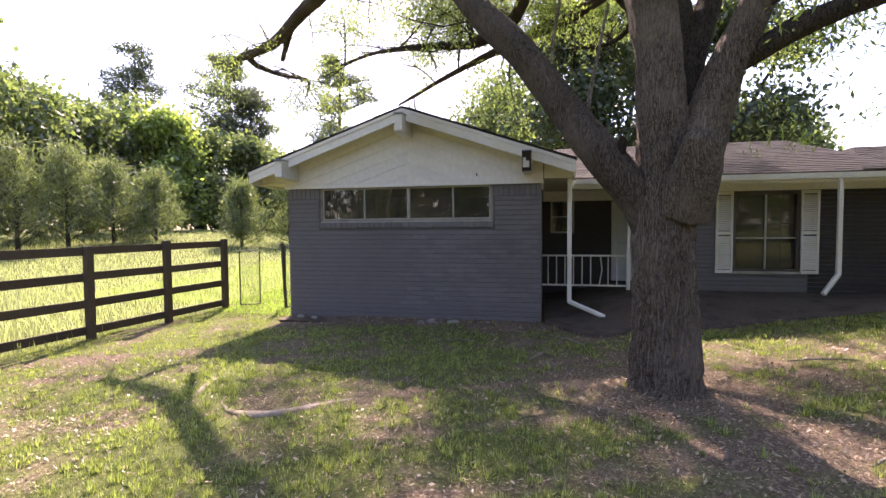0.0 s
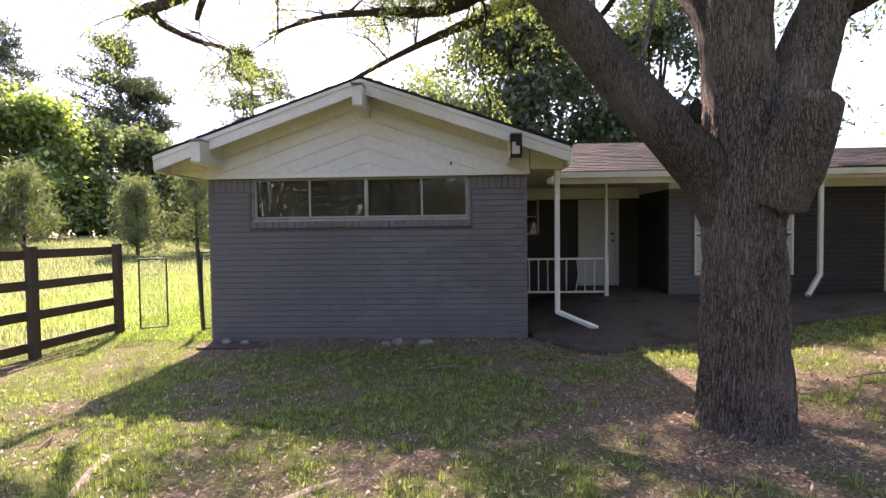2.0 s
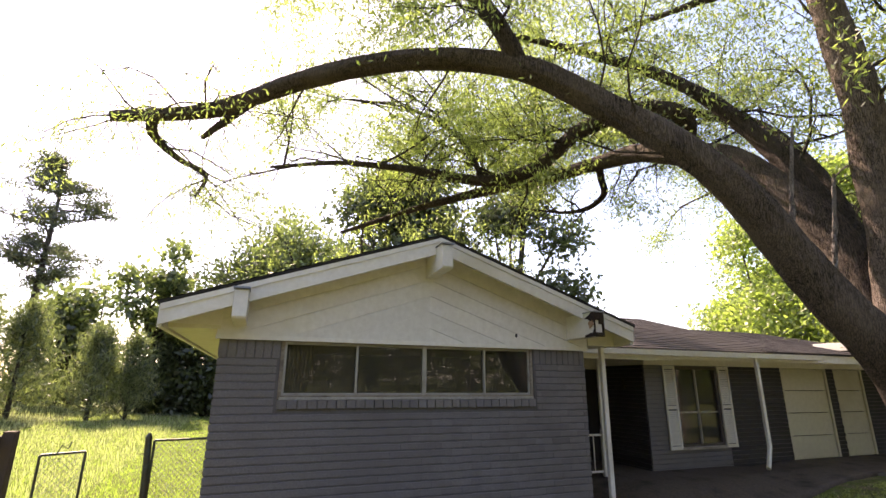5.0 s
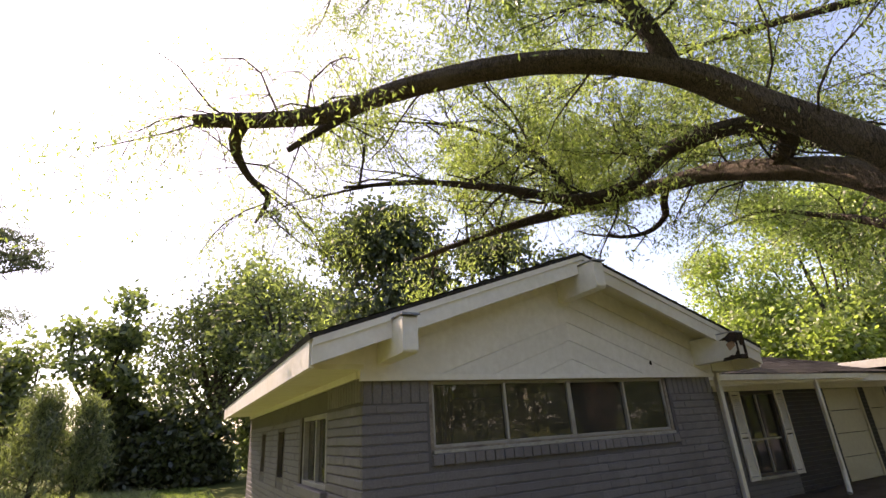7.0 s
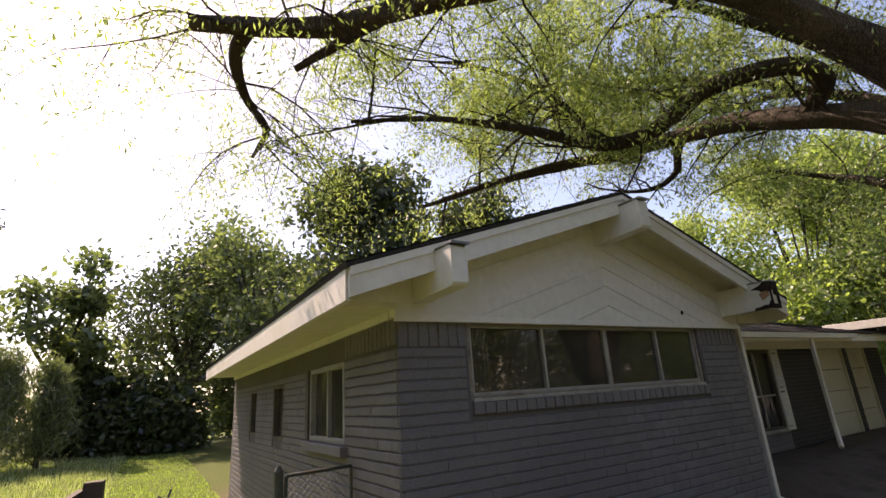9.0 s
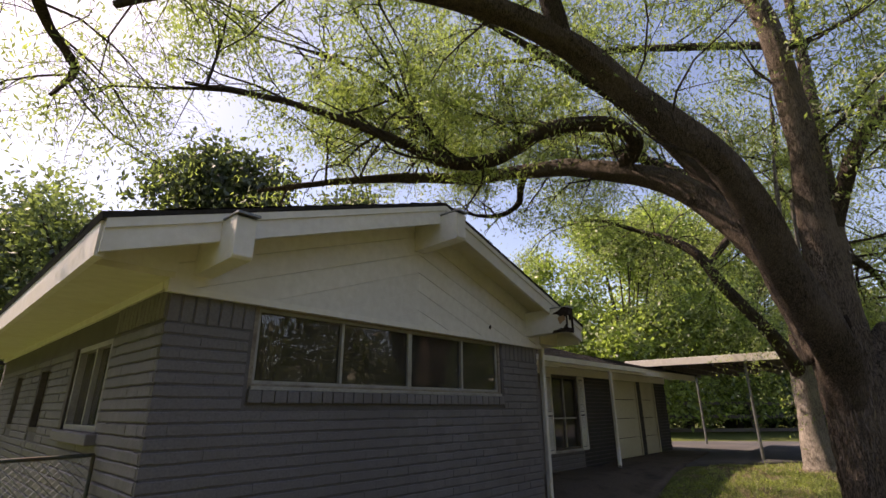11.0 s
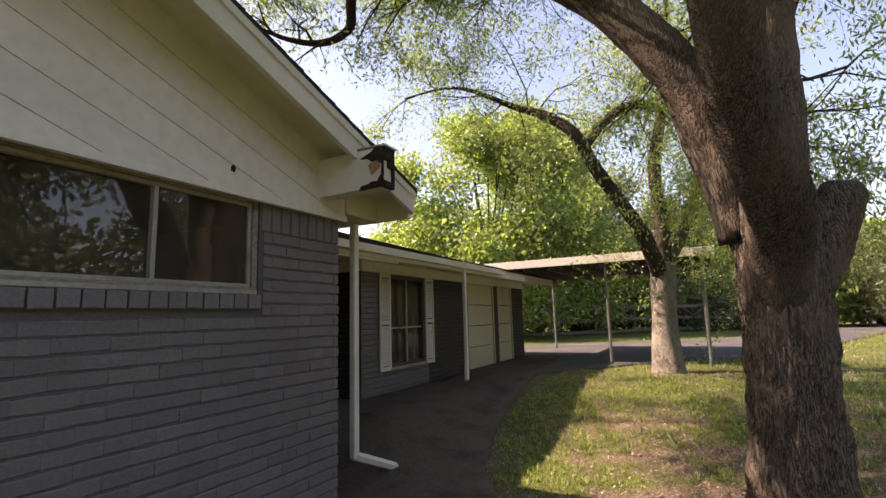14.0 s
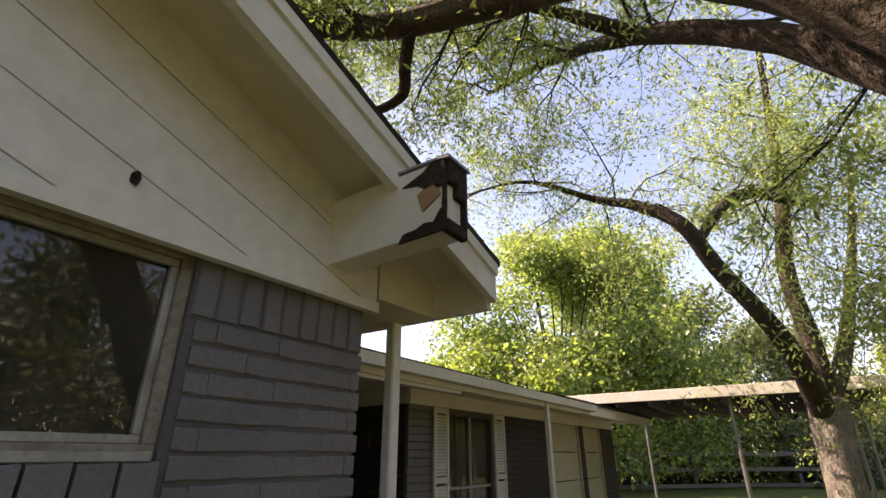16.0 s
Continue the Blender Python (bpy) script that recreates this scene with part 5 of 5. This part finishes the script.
def broad_tree(name, x, y, height, spread_r, base, leaf, bark, label, seed, leaves=3600, size=0.16, trunk_r=0.25, group="woodland trees"):
    """A rounded deciduous tree: forked trunk, limbs reaching into lobes, and leaves clustered round the lobes."""
    rnd, rng = random.Random(seed), np.random.default_rng(seed)
    g = float(level(x, y)) + 1.6 * math.exp(-((x + 22) / 12) ** 2 - ((y - 26) / 14) ** 2)
    t = thing(name, label, "tree", (x, y, g), group)
    bm = bmesh.new()
    fork = base + 0.12 * height
    tube(bm, spline([(x, y, g - 0.3), (x + rnd.gauss(0, 0.1), y, g + fork * 0.5), (x + rnd.gauss(0, 0.2), y, g + fork)], 8), spread([trunk_r * 1.4, trunk_r, trunk_r * 0.85], 8), 10, 0.15)
    part("trunk", bm, bark, t, smooth=True)
    bm = bmesh.new()
    lobes = []
    for i in range(13):
        a, e = rnd.uniform(0, 2 * math.pi), rnd.random()
        rr = spread_r * rnd.uniform(0.25, 0.85)
        zz = g + base + (height - base) * (0.12 + 0.8 * e)
        shrink = 1 - 0.55 * max(0, e - 0.45) / 0.55
        lobes.append((x + math.cos(a) * rr * shrink, y + math.sin(a) * rr * shrink, zz, spread_r * rnd.uniform(0.24, 0.4)))
        tube(bm, spline([(x, y, g + fork * rnd.uniform(0.8, 1)), ((x + lobes[-1][0]) / 2 + rnd.gauss(0, 0.2), (y + lobes[-1][1]) / 2, (g + fork + zz) / 2 - 0.1), lobes[-1][:3]], 7), spread([trunk_r * 0.5, trunk_r * 0.3, 0.03], 7), 5, close=False)
    tagged(part("branchwork", bm, bark, t), kind="stuff")
    cs = []
    for lx, ly, lz, lr in lobes:
        k = 34
        d = rng.normal(0, 1, (k, 3))
        d /= np.linalg.norm(d, axis=1)[:, None]
        cs.append(np.array([lx, ly, lz]) + d * lr * rng.uniform(0.45, 1.12, k)[:, None] * np.array([1, 1, 0.8]))
    cs = np.concatenate(cs)
    c, u, v = leaf_cloud(rng, cs, spread_r * 0.1, max(1, leaves // len(cs)), size, droop=0.3, slim=0.55)
    if base < 1.3:
        m = leaves // 3
        ang, rad = rng.uniform(0, 2 * np.pi, m), spread_r * np.sqrt(rng.uniform(0, 1, m)) * 0.95
        low = np.stack([x + np.cos(ang) * rad, y + np.sin(ang) * rad, g + rng.uniform(0.05, 0.5, m) * height], -1)
        c3, u3, v3 = leaf_cloud(rng, low, 0.15, 1, size, droop=0.3, slim=0.55)
        c, u, v = np.concatenate([c, c3]), np.concatenate([u, u3]), np.concatenate([v, v3])
    quads_mesh("crown", c, u, v, leaf, t, kind="stuff")
    return t


def tall_pine(x, y, height, bare, r, label, seed, leaf=None):
    """A tall loblolly-like pine: a bare pole and open tufted plates of needles."""
    rnd, rng = random.Random(seed), np.random.default_rng(seed)
    g = float(level(x, y)) + 1.6 * math.exp(-((x + 22) / 12) ** 2 - ((y - 26) / 14) ** 2)
    t = thing("pine_tree", label, "tree", (x, y, g), "tall pines")
    bm = bmesh.new()
    tube(bm, [(x, y, g - 0.3), (x + 0.1, y, g + height * 0.5), (x + 0.2, y, g + height)], [0.26, 0.2, 0.05], 9)
    part("trunk", bm, BARK_DARK, t, smooth=True)
    bm = bmesh.new()
    cs = []
    for i in range(60):
        s = rnd.random()
        z = g + bare + (height - bare) * s
        a = rnd.uniform(0, 2 * math.pi)
        reach = r * (1.0 - 0.6 * abs(s - 0.45) / 0.55) * rnd.uniform(0.4, 1.1)
        end = Vector((x + 0.15 + math.cos(a) * reach, y + math.sin(a) * reach, z + reach * rnd.uniform(0.05, 0.35)))
        tube(bm, [(x + 0.15, y, z), (Vector((x + 0.15, y, z)) + end) / 2 + Vector((0, 0, -0.1)), end], [0.06, 0.045, 0.02], 4, close=False)
        for _ in range(7):
            f = rnd.uniform(0.45, 1.05)
            cs.append(tuple(Vector((x + 0.15, y, z)).lerp(end, f) + Vector((rnd.gauss(0, 0.3), rnd.gauss(0, 0.3), rnd.gauss(0.05, 0.15)))))
    tagged(part("branchwork", bm, BARK_DARK, t), kind="stuff")
    c, u, v = leaf_cloud(rng, cs, 0.3, 24, 0.24, flat=0.7, slim=0.17)
    quads_mesh("crown", c, u, v, leaf or NEEDLE_DARK, t, kind="stuff")
    return t


def young_pine(x, y, height, r, seed, leaf=None):
    rnd, rng = random.Random(seed), np.random.default_rng(seed)
    g = float(level(x, y)) + 1.6 * math.exp(-((x + 22) / 12) ** 2 - ((y - 26) / 14) ** 2)
    t = thing("young_pine", "bushy young pine with soft upright needle tufts", "tree", (x, y, g), "young pines")
    bm = bmesh.new()
    tube(bm, [(x, y, g - 0.2), (x, y, g + height)], [0.09, 0.02], 7)
    part("trunk", bm, BARK_DARK, t)
    bm = bmesh.new()
    cs = []
    for i in range(60):
        s = rnd.random() ** 0.8
        z = g + height * (0.01 + 0.93 * s)
        a = rnd.uniform(0, 2 * math.pi)
        reach = r * (1 - s * 0.85) * rnd.uniform(0.5, 1.1)
        end = Vector((x + math.cos(a) * reach, y + math.sin(a) * reach, z + reach * 0.5))
        tube(bm, [(x, y, z), end], [0.02, 0.008], 3, close=False)
        for f in (0.45, 0.7, 0.9, 1.05):
            cs.append(tuple(Vector((x, y, z)).lerp(end, f)))
    tagged(part("branchwork", bm, BARK_DARK, t), kind="stuff")
    c, u, v = leaf_cloud(rng, cs, 0.17 * r, 26, 0.15, droop=-1.1, slim=0.11)
    quads_mesh("crown", c, u, v, leaf or NEEDLE, t, kind="stuff")
    return t


def polar(ex, ey, az, dist):
    return ex + dist * math.sin(radians(az)), ey + dist * math.cos(radians(az))


rnd = random.Random(77)
# woodland past the meadow
for i, (az, dist, h, r) in enumerate([(-60, 34, 9.5, 4.6), (-55.5, 36, 9.2, 4.2), (-52, 33, 8.2, 4), (-48.5, 35, 7.4, 3.6), (-45, 37, 8.4, 3.4), (-42, 36, 7.2, 3.2), (-39, 38, 6.6, 3.2), (-36, 42, 7.5, 3.4), (-33, 40, 7.2, 3.0), (-30, 44, 8, 3.6), (-66, 34, 10, 4.5), (-72, 34, 10, 4.5)]):
    x, y = polar(2, -0.5, az, dist)
    broad_tree("woodland_tree", x, y, h, r, 0.5, LEAF_WOOD if i != 5 else LEAF_BRIGHT, BARK_DARK, "leafy woodland edge tree beyond the meadow", 100 + i, 9000, 0.17)
for i, (az, dist, h, r) in enumerate([(-57, 27, 4.6, 1.9), (-53.5, 26, 4.4, 1.9), (-50, 26, 4.2, 1.8), (-46.5, 27, 3.7, 1.6), (-43, 28, 3.4, 1.5), (-35, 26, 3.1, 1.4), (-62, 27, 4.4, 1.9)]):
    x, y = polar(2, -0.5, az, dist)
    young_pine(x, y, h, r, 140 + i)
tall_pine(*polar(2, -0.5, -44.4, 48), 16.2, 3.0, 4.2, "tall dark pine above the woodland edge", 151)
tall_pine(*polar(2, -0.5, -35.9, 45), 14.8, 6.5, 4.4, "tall open pine against the bright sky", 152)
tall_pine(*polar(2, -0.5, -33.8, 47), 13.0, 4.5, 3.0, "slim pine beside its taller neighbour", 153)
tall_pine(*polar(-4.1, 3.2, -18.5, 40), 16.5, 7.0, 4.2, "tall feathery pine at the yard's edge", 154)
# trees behind the house and its side yard
broad_tree("live_oak", *polar(-4.1, 3.2, 2.4, 33), 11.4, 5.6, 2.6, LEAF_DARK, BARK_DARK, "broad dark live oak with low forked limbs", 160, 17000, 0.15, 0.42, "yard trees")
broad_tree("live_oak", *polar(-4.1, 3.2, 11, 40), 13, 5.5, 2.4, LEAF_DARK, BARK_DARK, "dark grey-green live oak behind the yard", 161, 12000, 0.2, 0.4, "yard trees")
broad_tree("hickory_tree", *polar(-4.1, 3.2, -7.5, 28), 9.0, 2.4, 2.5, LEAF_WOOD, BARK_DARK, "slender tree with bright yellow-green leaves", 162, 3600, 0.17, 0.2, "yard trees")
broad_tree("hickory_tree", *polar(-4.1, 3.2, -13.5, 30), 6.2, 2.8, 1.0, LEAF_WOOD, BARK_DARK, "low leafy tree in full sun", 163, 3600, 0.17, 0.15, "yard trees")
for i, (az, dist, h, r) in enumerate([(-17, 22, 4.2, 1.5), (-11, 22, 3.5, 1.3), (-8, 23, 3.4, 1.2), (-21, 22, 4.6, 1.6)]):
    x, y = polar(-4.1, 3.2, az, dist)
    young_pine(x, y, h, r, 170 + i, NEEDLE)
for i, (az, dist, h, r) in enumerate([(8, 38, 5, 2.6), (13, 40, 6, 3), (-24, 45, 8, 3.5), (-28, 45, 8, 3.5), (16, 44, 9, 4), (-5, 28, 3.6, 1.9), (-1.5, 28, 3.3, 2.0), (1.5, 29, 2.9, 1.9), (-14, 36, 5.0, 2.6)]):
    x, y = polar(-4.1, 3.2, az, dist)
    broad_tree("woodland_tree", x, y, h, r, 0.2, LEAF_WOOD if i < 5 else LEAF_DARK, BARK_DARK, "leafy thicket behind the side yard" if i < 5 else "dense dark thicket behind the side yard", 180 + i, 5500, 0.18, 0.12)
for i, (x, y, h, r, leaf) in enumerate([(0.5, 31, 12.6, 4.6, LEAF_WOOD), (5.5, 26, 12.4, 4.6, LEAF_DARK), (9.5, 24, 11.6, 4.2, LEAF_DARK), (3.5, 23, 11.2, 3.8, LEAF_DARK), (12.5, 27, 7.0, 3.0, LEAF_WOOD)]):
    broad_tree("backyard_tree", x, y, h, r, 3.0, leaf, BARK_DARK, "tall tree standing behind the house roof" if leaf is not LEAF_DARK else "glossy dark evergreen behind the house roof", 200 + i, 13000, 0.15, 0.32, "trees behind the house")
# trees past the carport and along the drive
for i, (x, y, h, r, leaf) in enumerate([(21.5, 14.6, 12.0, 4.2, LEAF_BRIGHT), (24.5, 13.0, 13.0, 4.6, LEAF_BRIGHT), (28, 11.5, 12, 4.6, LEAF_BRIGHT), (20, 18.2, 10.5, 3.8, LEAF_BRIGHT), (31, 10.5, 10.5, 4.5, LEAF_WOOD), (35, 7.0, 9.5, 4.2, LEAF_WOOD), (40, 9, 10.5, 4.6, LEAF_WOOD), (30, 15, 11, 4.6, LEAF_WOOD)]):
    broad_tree("roadside_tree", x, y, h, r, 1.2, leaf, BARK_DARK, "bright yellow-green tree beyond the carport" if i < 4 else "leafy tree along the paddock fence", 230 + i, 24000 if i < 4 else 10000, 0.115 if i < 4 else 0.14, 0.15, "trees past the carport")
for i in range(13):
    az, dist = 84 + 3.1 * i, 38 + rnd.uniform(-3, 14)
    x, y = polar(-2, 4.5, az, dist)
    broad_tree("woodland_tree", x, y, rnd.uniform(5, 7.5), rnd.uniform(2.8, 3.8), 0.6, LEAF_WOOD if i % 2 else LEAF_BRIGHT, BARK_DARK, "leafy woodland across the drive", 260 + i, 6000, 0.19, 0.15)
for i in range(6):
    x, y = polar(-2, 4.5, 94 + 2.6 * i, 36 + rnd.uniform(-2, 4))
    young_pine(x, y, rnd.uniform(4, 5.5), 1.9, 290 + i)
for i in range(9):
    x, y = polar(-2, 4.5, 66 + 3.3 * i, 31.5 + rnd.uniform(-0.5, 2))
    broad_tree("hedge_shrub", x, y, rnd.uniform(1.8, 3.4), rnd.uniform(1.3, 1.9), 0.1, LEAF_DARK if i % 2 else LEAF_WOOD, BARK_DARK, "dark overgrown shrub along the old fence", 310 + i, 2600, 0.11, 0.06, "shrubs along the fence")
# unseen woods carried on behind the walker, raised to darken reflections and front wall
for i in range(16):
    x, y = polar(0, 3, 130 + 11.2 * i, 30 + rnd.uniform(-4, 5))
    broad_tree("woodland_tree", x, y, rnd.uniform(13, 18), rnd.uniform(5, 6.4), 0.5, LEAF_WOOD, BARK_DARK, "tall leafy woodland added out of view behind the walker", 340 + i, 5000, 0.26)

# ---- small things on the lawn ----
for label, line, radii in (("pale exposed root half buried in the lawn", [(-1.12, 3.46), (-0.95, 3.33), (-0.74, 3.29), (-0.5, 3.36), (-0.31, 3.6), (-0.14, 3.8), (0.16, 3.96)], [0.015, 0.03, 0.036, 0.034, 0.03, 0.02, 0.006]),
                           ("short pale exposed root half buried in the lawn", [(-1.74, 4.2), (-1.68, 3.95), (-1.6, 3.72), (-1.55, 3.6)], [0.01, 0.036, 0.034, 0.01])):
    bm = bmesh.new()
    tube(bm, spline([(x, y, float(level(x, y)) - 0.006 + 0.018 * float(wavy(x * 2.3, y * 2.1))) for x, y in line], 40), spread(radii, 40), 10, 0.9)
    tagged(link_bm("tree_root", bm, ROOT, True), label, "root", group="roots in the lawn")
tagged(link_bm("ground_bed", boxes((X0, X1, YF - 0.42, YF + 0.005, -0.2, -0.02)), SOIL), "bare dark soil strip along the foot of the wall", "soil", kind="structure")
for i, (x, y, s) in enumerate([(-2.6, 7.55, 0.07), (-2.3, 7.5, 0.06), (-0.2, 7.5, 0.09), (-0.35, 7.42, 0.06), (0.2, 7.4, 0.11), (0.75, 7.5, 0.05), (-1.1, 7.5, 0.05)]):
    bm = bmesh.new()
    bmesh.ops.create_icosphere(bm, subdivisions=2, radius=s)
    for v in bm.verts:
        v.co *= 1 + 0.35 * noise.noise(v.co * 9 + Vector((i, 0, 0)))
        v.co.z *= 0.6
    bmesh.ops.translate(bm, verts=bm.verts[:], vec=(x, y, -0.0))
    tagged(link_bm("field_stone", bm, STONE, True), "pale rough stone lying at the foot of the wall", "stone", "stones by the wall")
for i, (x, y, l, a) in enumerate([(0.5, 6.1, 0.4, 0.1), (1.6, 5.6, 0.5, 1.1), (-2.4, 4.4, 0.35, 2.0), (4.6, 5.6, 0.8, 0.2), (1.9, 6.4, 0.7, 2.4), (3.9, 3.4, 0.6, 0.7)]):
    bm = bmesh.new()
    z = float(level(x, y)) + 0.03
    pts = [(x - math.cos(a) * l / 2, y - math.sin(a) * l / 2, z), (x + 0.03, y + 0.02, z + 0.02), (x + math.cos(a) * l / 2, y + math.sin(a) * l / 2, z + 0.005)]
    tube(bm, spline(pts, 8), spread([0.007, 0.011, 0.005], 8), 6, 0.3)
    tagged(link_bm("fallen_stick", bm, BARK_PALE, True), "short dead stick lying on the lawn", "stick", "sticks on the lawn")


# ---- bricks ----
def add_brick(bm, cx, cy, cz, sx, sy, sz, rnd, face="y"):
    """One thickly painted brick: chamfered, with slightly wandering edges, its outer face towards -y or -x."""
    tall = sz > max(sx, sy)
    run, rise = (sz, max(sx, sy) if face == "x" else sx) if tall else ((sy if face == "x" else sx), sz)
    deep = sx if face == "x" else sy
    ch = 0.006
    rings = []
    for k in range(4):
        s = (k / 3 - 0.5) * run
        w = [rnd.uniform(-0.003, 0.003) for _ in range(3)]
        h0, h1, d = -rise / 2 + w[0], rise / 2 + w[1], -deep / 2 + w[2]
        ring = []
        for e, o in ((h0, deep / 2), (h0, d + ch), (h0 + ch, d), (h1 - ch, d), (h1, d + ch), (h1, deep / 2)):
            along, up = (e, s) if tall else (s, e)
            ring.append(bm.verts.new((cx + along, cy + o, cz + up) if face == "y" else (cx + o, cy + along, cz + up)))
        rings.append(ring)
    for p, q in zip(rings, rings[1:]):
        for k in range(5):
            bm.faces.new((p[k], p[k + 1], q[k + 1], q[k]))
    bm.faces.new(rings[0]), bm.faces.new(rings[-1][::-1])


def brick_mesh(name, sx, sy, sz, rnd):
    bm = bmesh.new()
    add_brick(bm, 0, 0, 0, sx, sy, sz, rnd, "y" if sx > sy else "x")
    bmesh.ops.recalc_face_normals(bm, faces=bm.faces[:])
    me = bpy.data.meshes.new(name)
    bm.to_mesh(me)
    bm.free()
    me.materials.append(GREY_BRICK)
    return me


COURSE, LONG = 0.08, 0.245
MESHES = {}


def lay(parent, places, single, paint=None):
    """Bricks as (centre, size): single ones as objects that share meshes, the rest joined into one part."""
    rnd = random.Random(len(places))
    joined = bmesh.new()
    for (cx, cy, cz), (sx, sy, sz) in places:
        out = rnd.uniform(-0.0012, 0.0012)
        if single((cx, cy, cz)):
            key = (round(sx, 2), round(sy, 2), round(sz, 2), rnd.randrange(6))
            if key not in MESHES:
                MESHES[key] = brick_mesh("brick", sx, sy, sz, rnd)
            ob = new("brick", MESHES[key])
            ob.parent = parent
            ob.matrix_parent_inverse = parent.matrix_basis.inverted()
            ob.location = (cx, cy + out, cz + rnd.uniform(-0.002, 0.002))
            ob.rotation_euler = (0, rnd.gauss(0, 0.006), 0)
        else:
            add_brick(joined, cx, cy, cz, sx, sy, sz, rnd, "y" if sx > sy else "x")
    if joined.faces:
        tagged(part("brickwork", joined, paint or GREY_BRICK, parent), kind="stuff")
    else:
        joined.free()


def running(axis, at, thick, u0, u1, z0, z1, holes):
    """Running bond between u0 and u1, cut at openings."""
    out, row, z = [], 0, z0
    while z + COURSE * 0.6 < z1:
        h = min(COURSE, z1 - z) - 0.012
        u = u0 - (LONG / 2 if row % 2 else 0)
        while u < u1:
            pieces = [(max(u, u0), min(u + LONG - 0.0006, u1))]
            for a, b, c, d in holes:
                if z + h > c + 0.01 and z < d - 0.01:
                    pieces = [p for q in pieces for p in ((q[0], min(q[1], a)), (max(q[0], b), q[1])) if p[1] > p[0]]
            for a, b in pieces:
                if b - a > 0.03:
                    mid, size = ((a + b) / 2, b - a)
                    out.append(((mid, at, z + COURSE / 2), (size, thick, h)) if axis == "x" else ((at, mid, z + COURSE / 2), (thick, size, h)))
            u += LONG
        z += COURSE
        row += 1
    return out


sill = (FRONT_WIN[0] - 0.03, FRONT_WIN[1] + 0.03, FRONT_WIN[2] - 0.1, TOP)
front = running("x", YF + 0.012, 0.03, X0, X1, -0.16, 2.085, [sill])
for a, b in ((X0, FRONT_WIN[0] - 0.005), (FRONT_WIN[1] + 0.005, X1)):
    m = round((b - a) / 0.083)
    front += [((a + (b - a) * (i + 0.5) / m, YF + 0.011, 2.19), ((b - a) / m - 0.01, 0.03, 0.205)) for i in range(m)]
m = 30
front += [((FRONT_WIN[0] + (FRONT_WIN[1] - FRONT_WIN[0]) * (i + 0.5) / m, YF - 0.002, FRONT_WIN[2] - 0.052), ((FRONT_WIN[1] - FRONT_WIN[0]) / m - 0.01, 0.06, 0.09)) for i in range(m)]
lay(wall_front, front, lambda p: p[0] > -0.75 and p[2] > 0.2)
west = running("y", X0 + 0.012, 0.03, YF + 0.03, BACK - 0.2, -0.16, 2.1, [(a - 0.02, b + 0.02, c - 0.09, d) for a, b, c, d in SIDE_WINS])
west += [((X0 + 0.011, YF + 0.07 + 0.085 * i, 2.2), (0.03, 0.075, 0.19)) for i in range(13)]
lay(wall_west, west, lambda p: p[1] < 8.9 and 0.9 < p[2] < 2.3)
wing = running("x", WY + 0.012, 0.03, WX0, 6.3, 0.05, 2.2, [WING_WIN])
lay(wall_wing, wing, lambda p: False)
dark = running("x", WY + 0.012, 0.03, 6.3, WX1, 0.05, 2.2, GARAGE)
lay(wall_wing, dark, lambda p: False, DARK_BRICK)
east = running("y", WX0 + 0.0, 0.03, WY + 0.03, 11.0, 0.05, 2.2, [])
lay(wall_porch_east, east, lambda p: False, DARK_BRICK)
porch = running("y", X1 - 0.012, 0.03, YF + 0.03, 11.0, -0.1, 2.2, [])
lay(wall_porch, porch, lambda p: False)
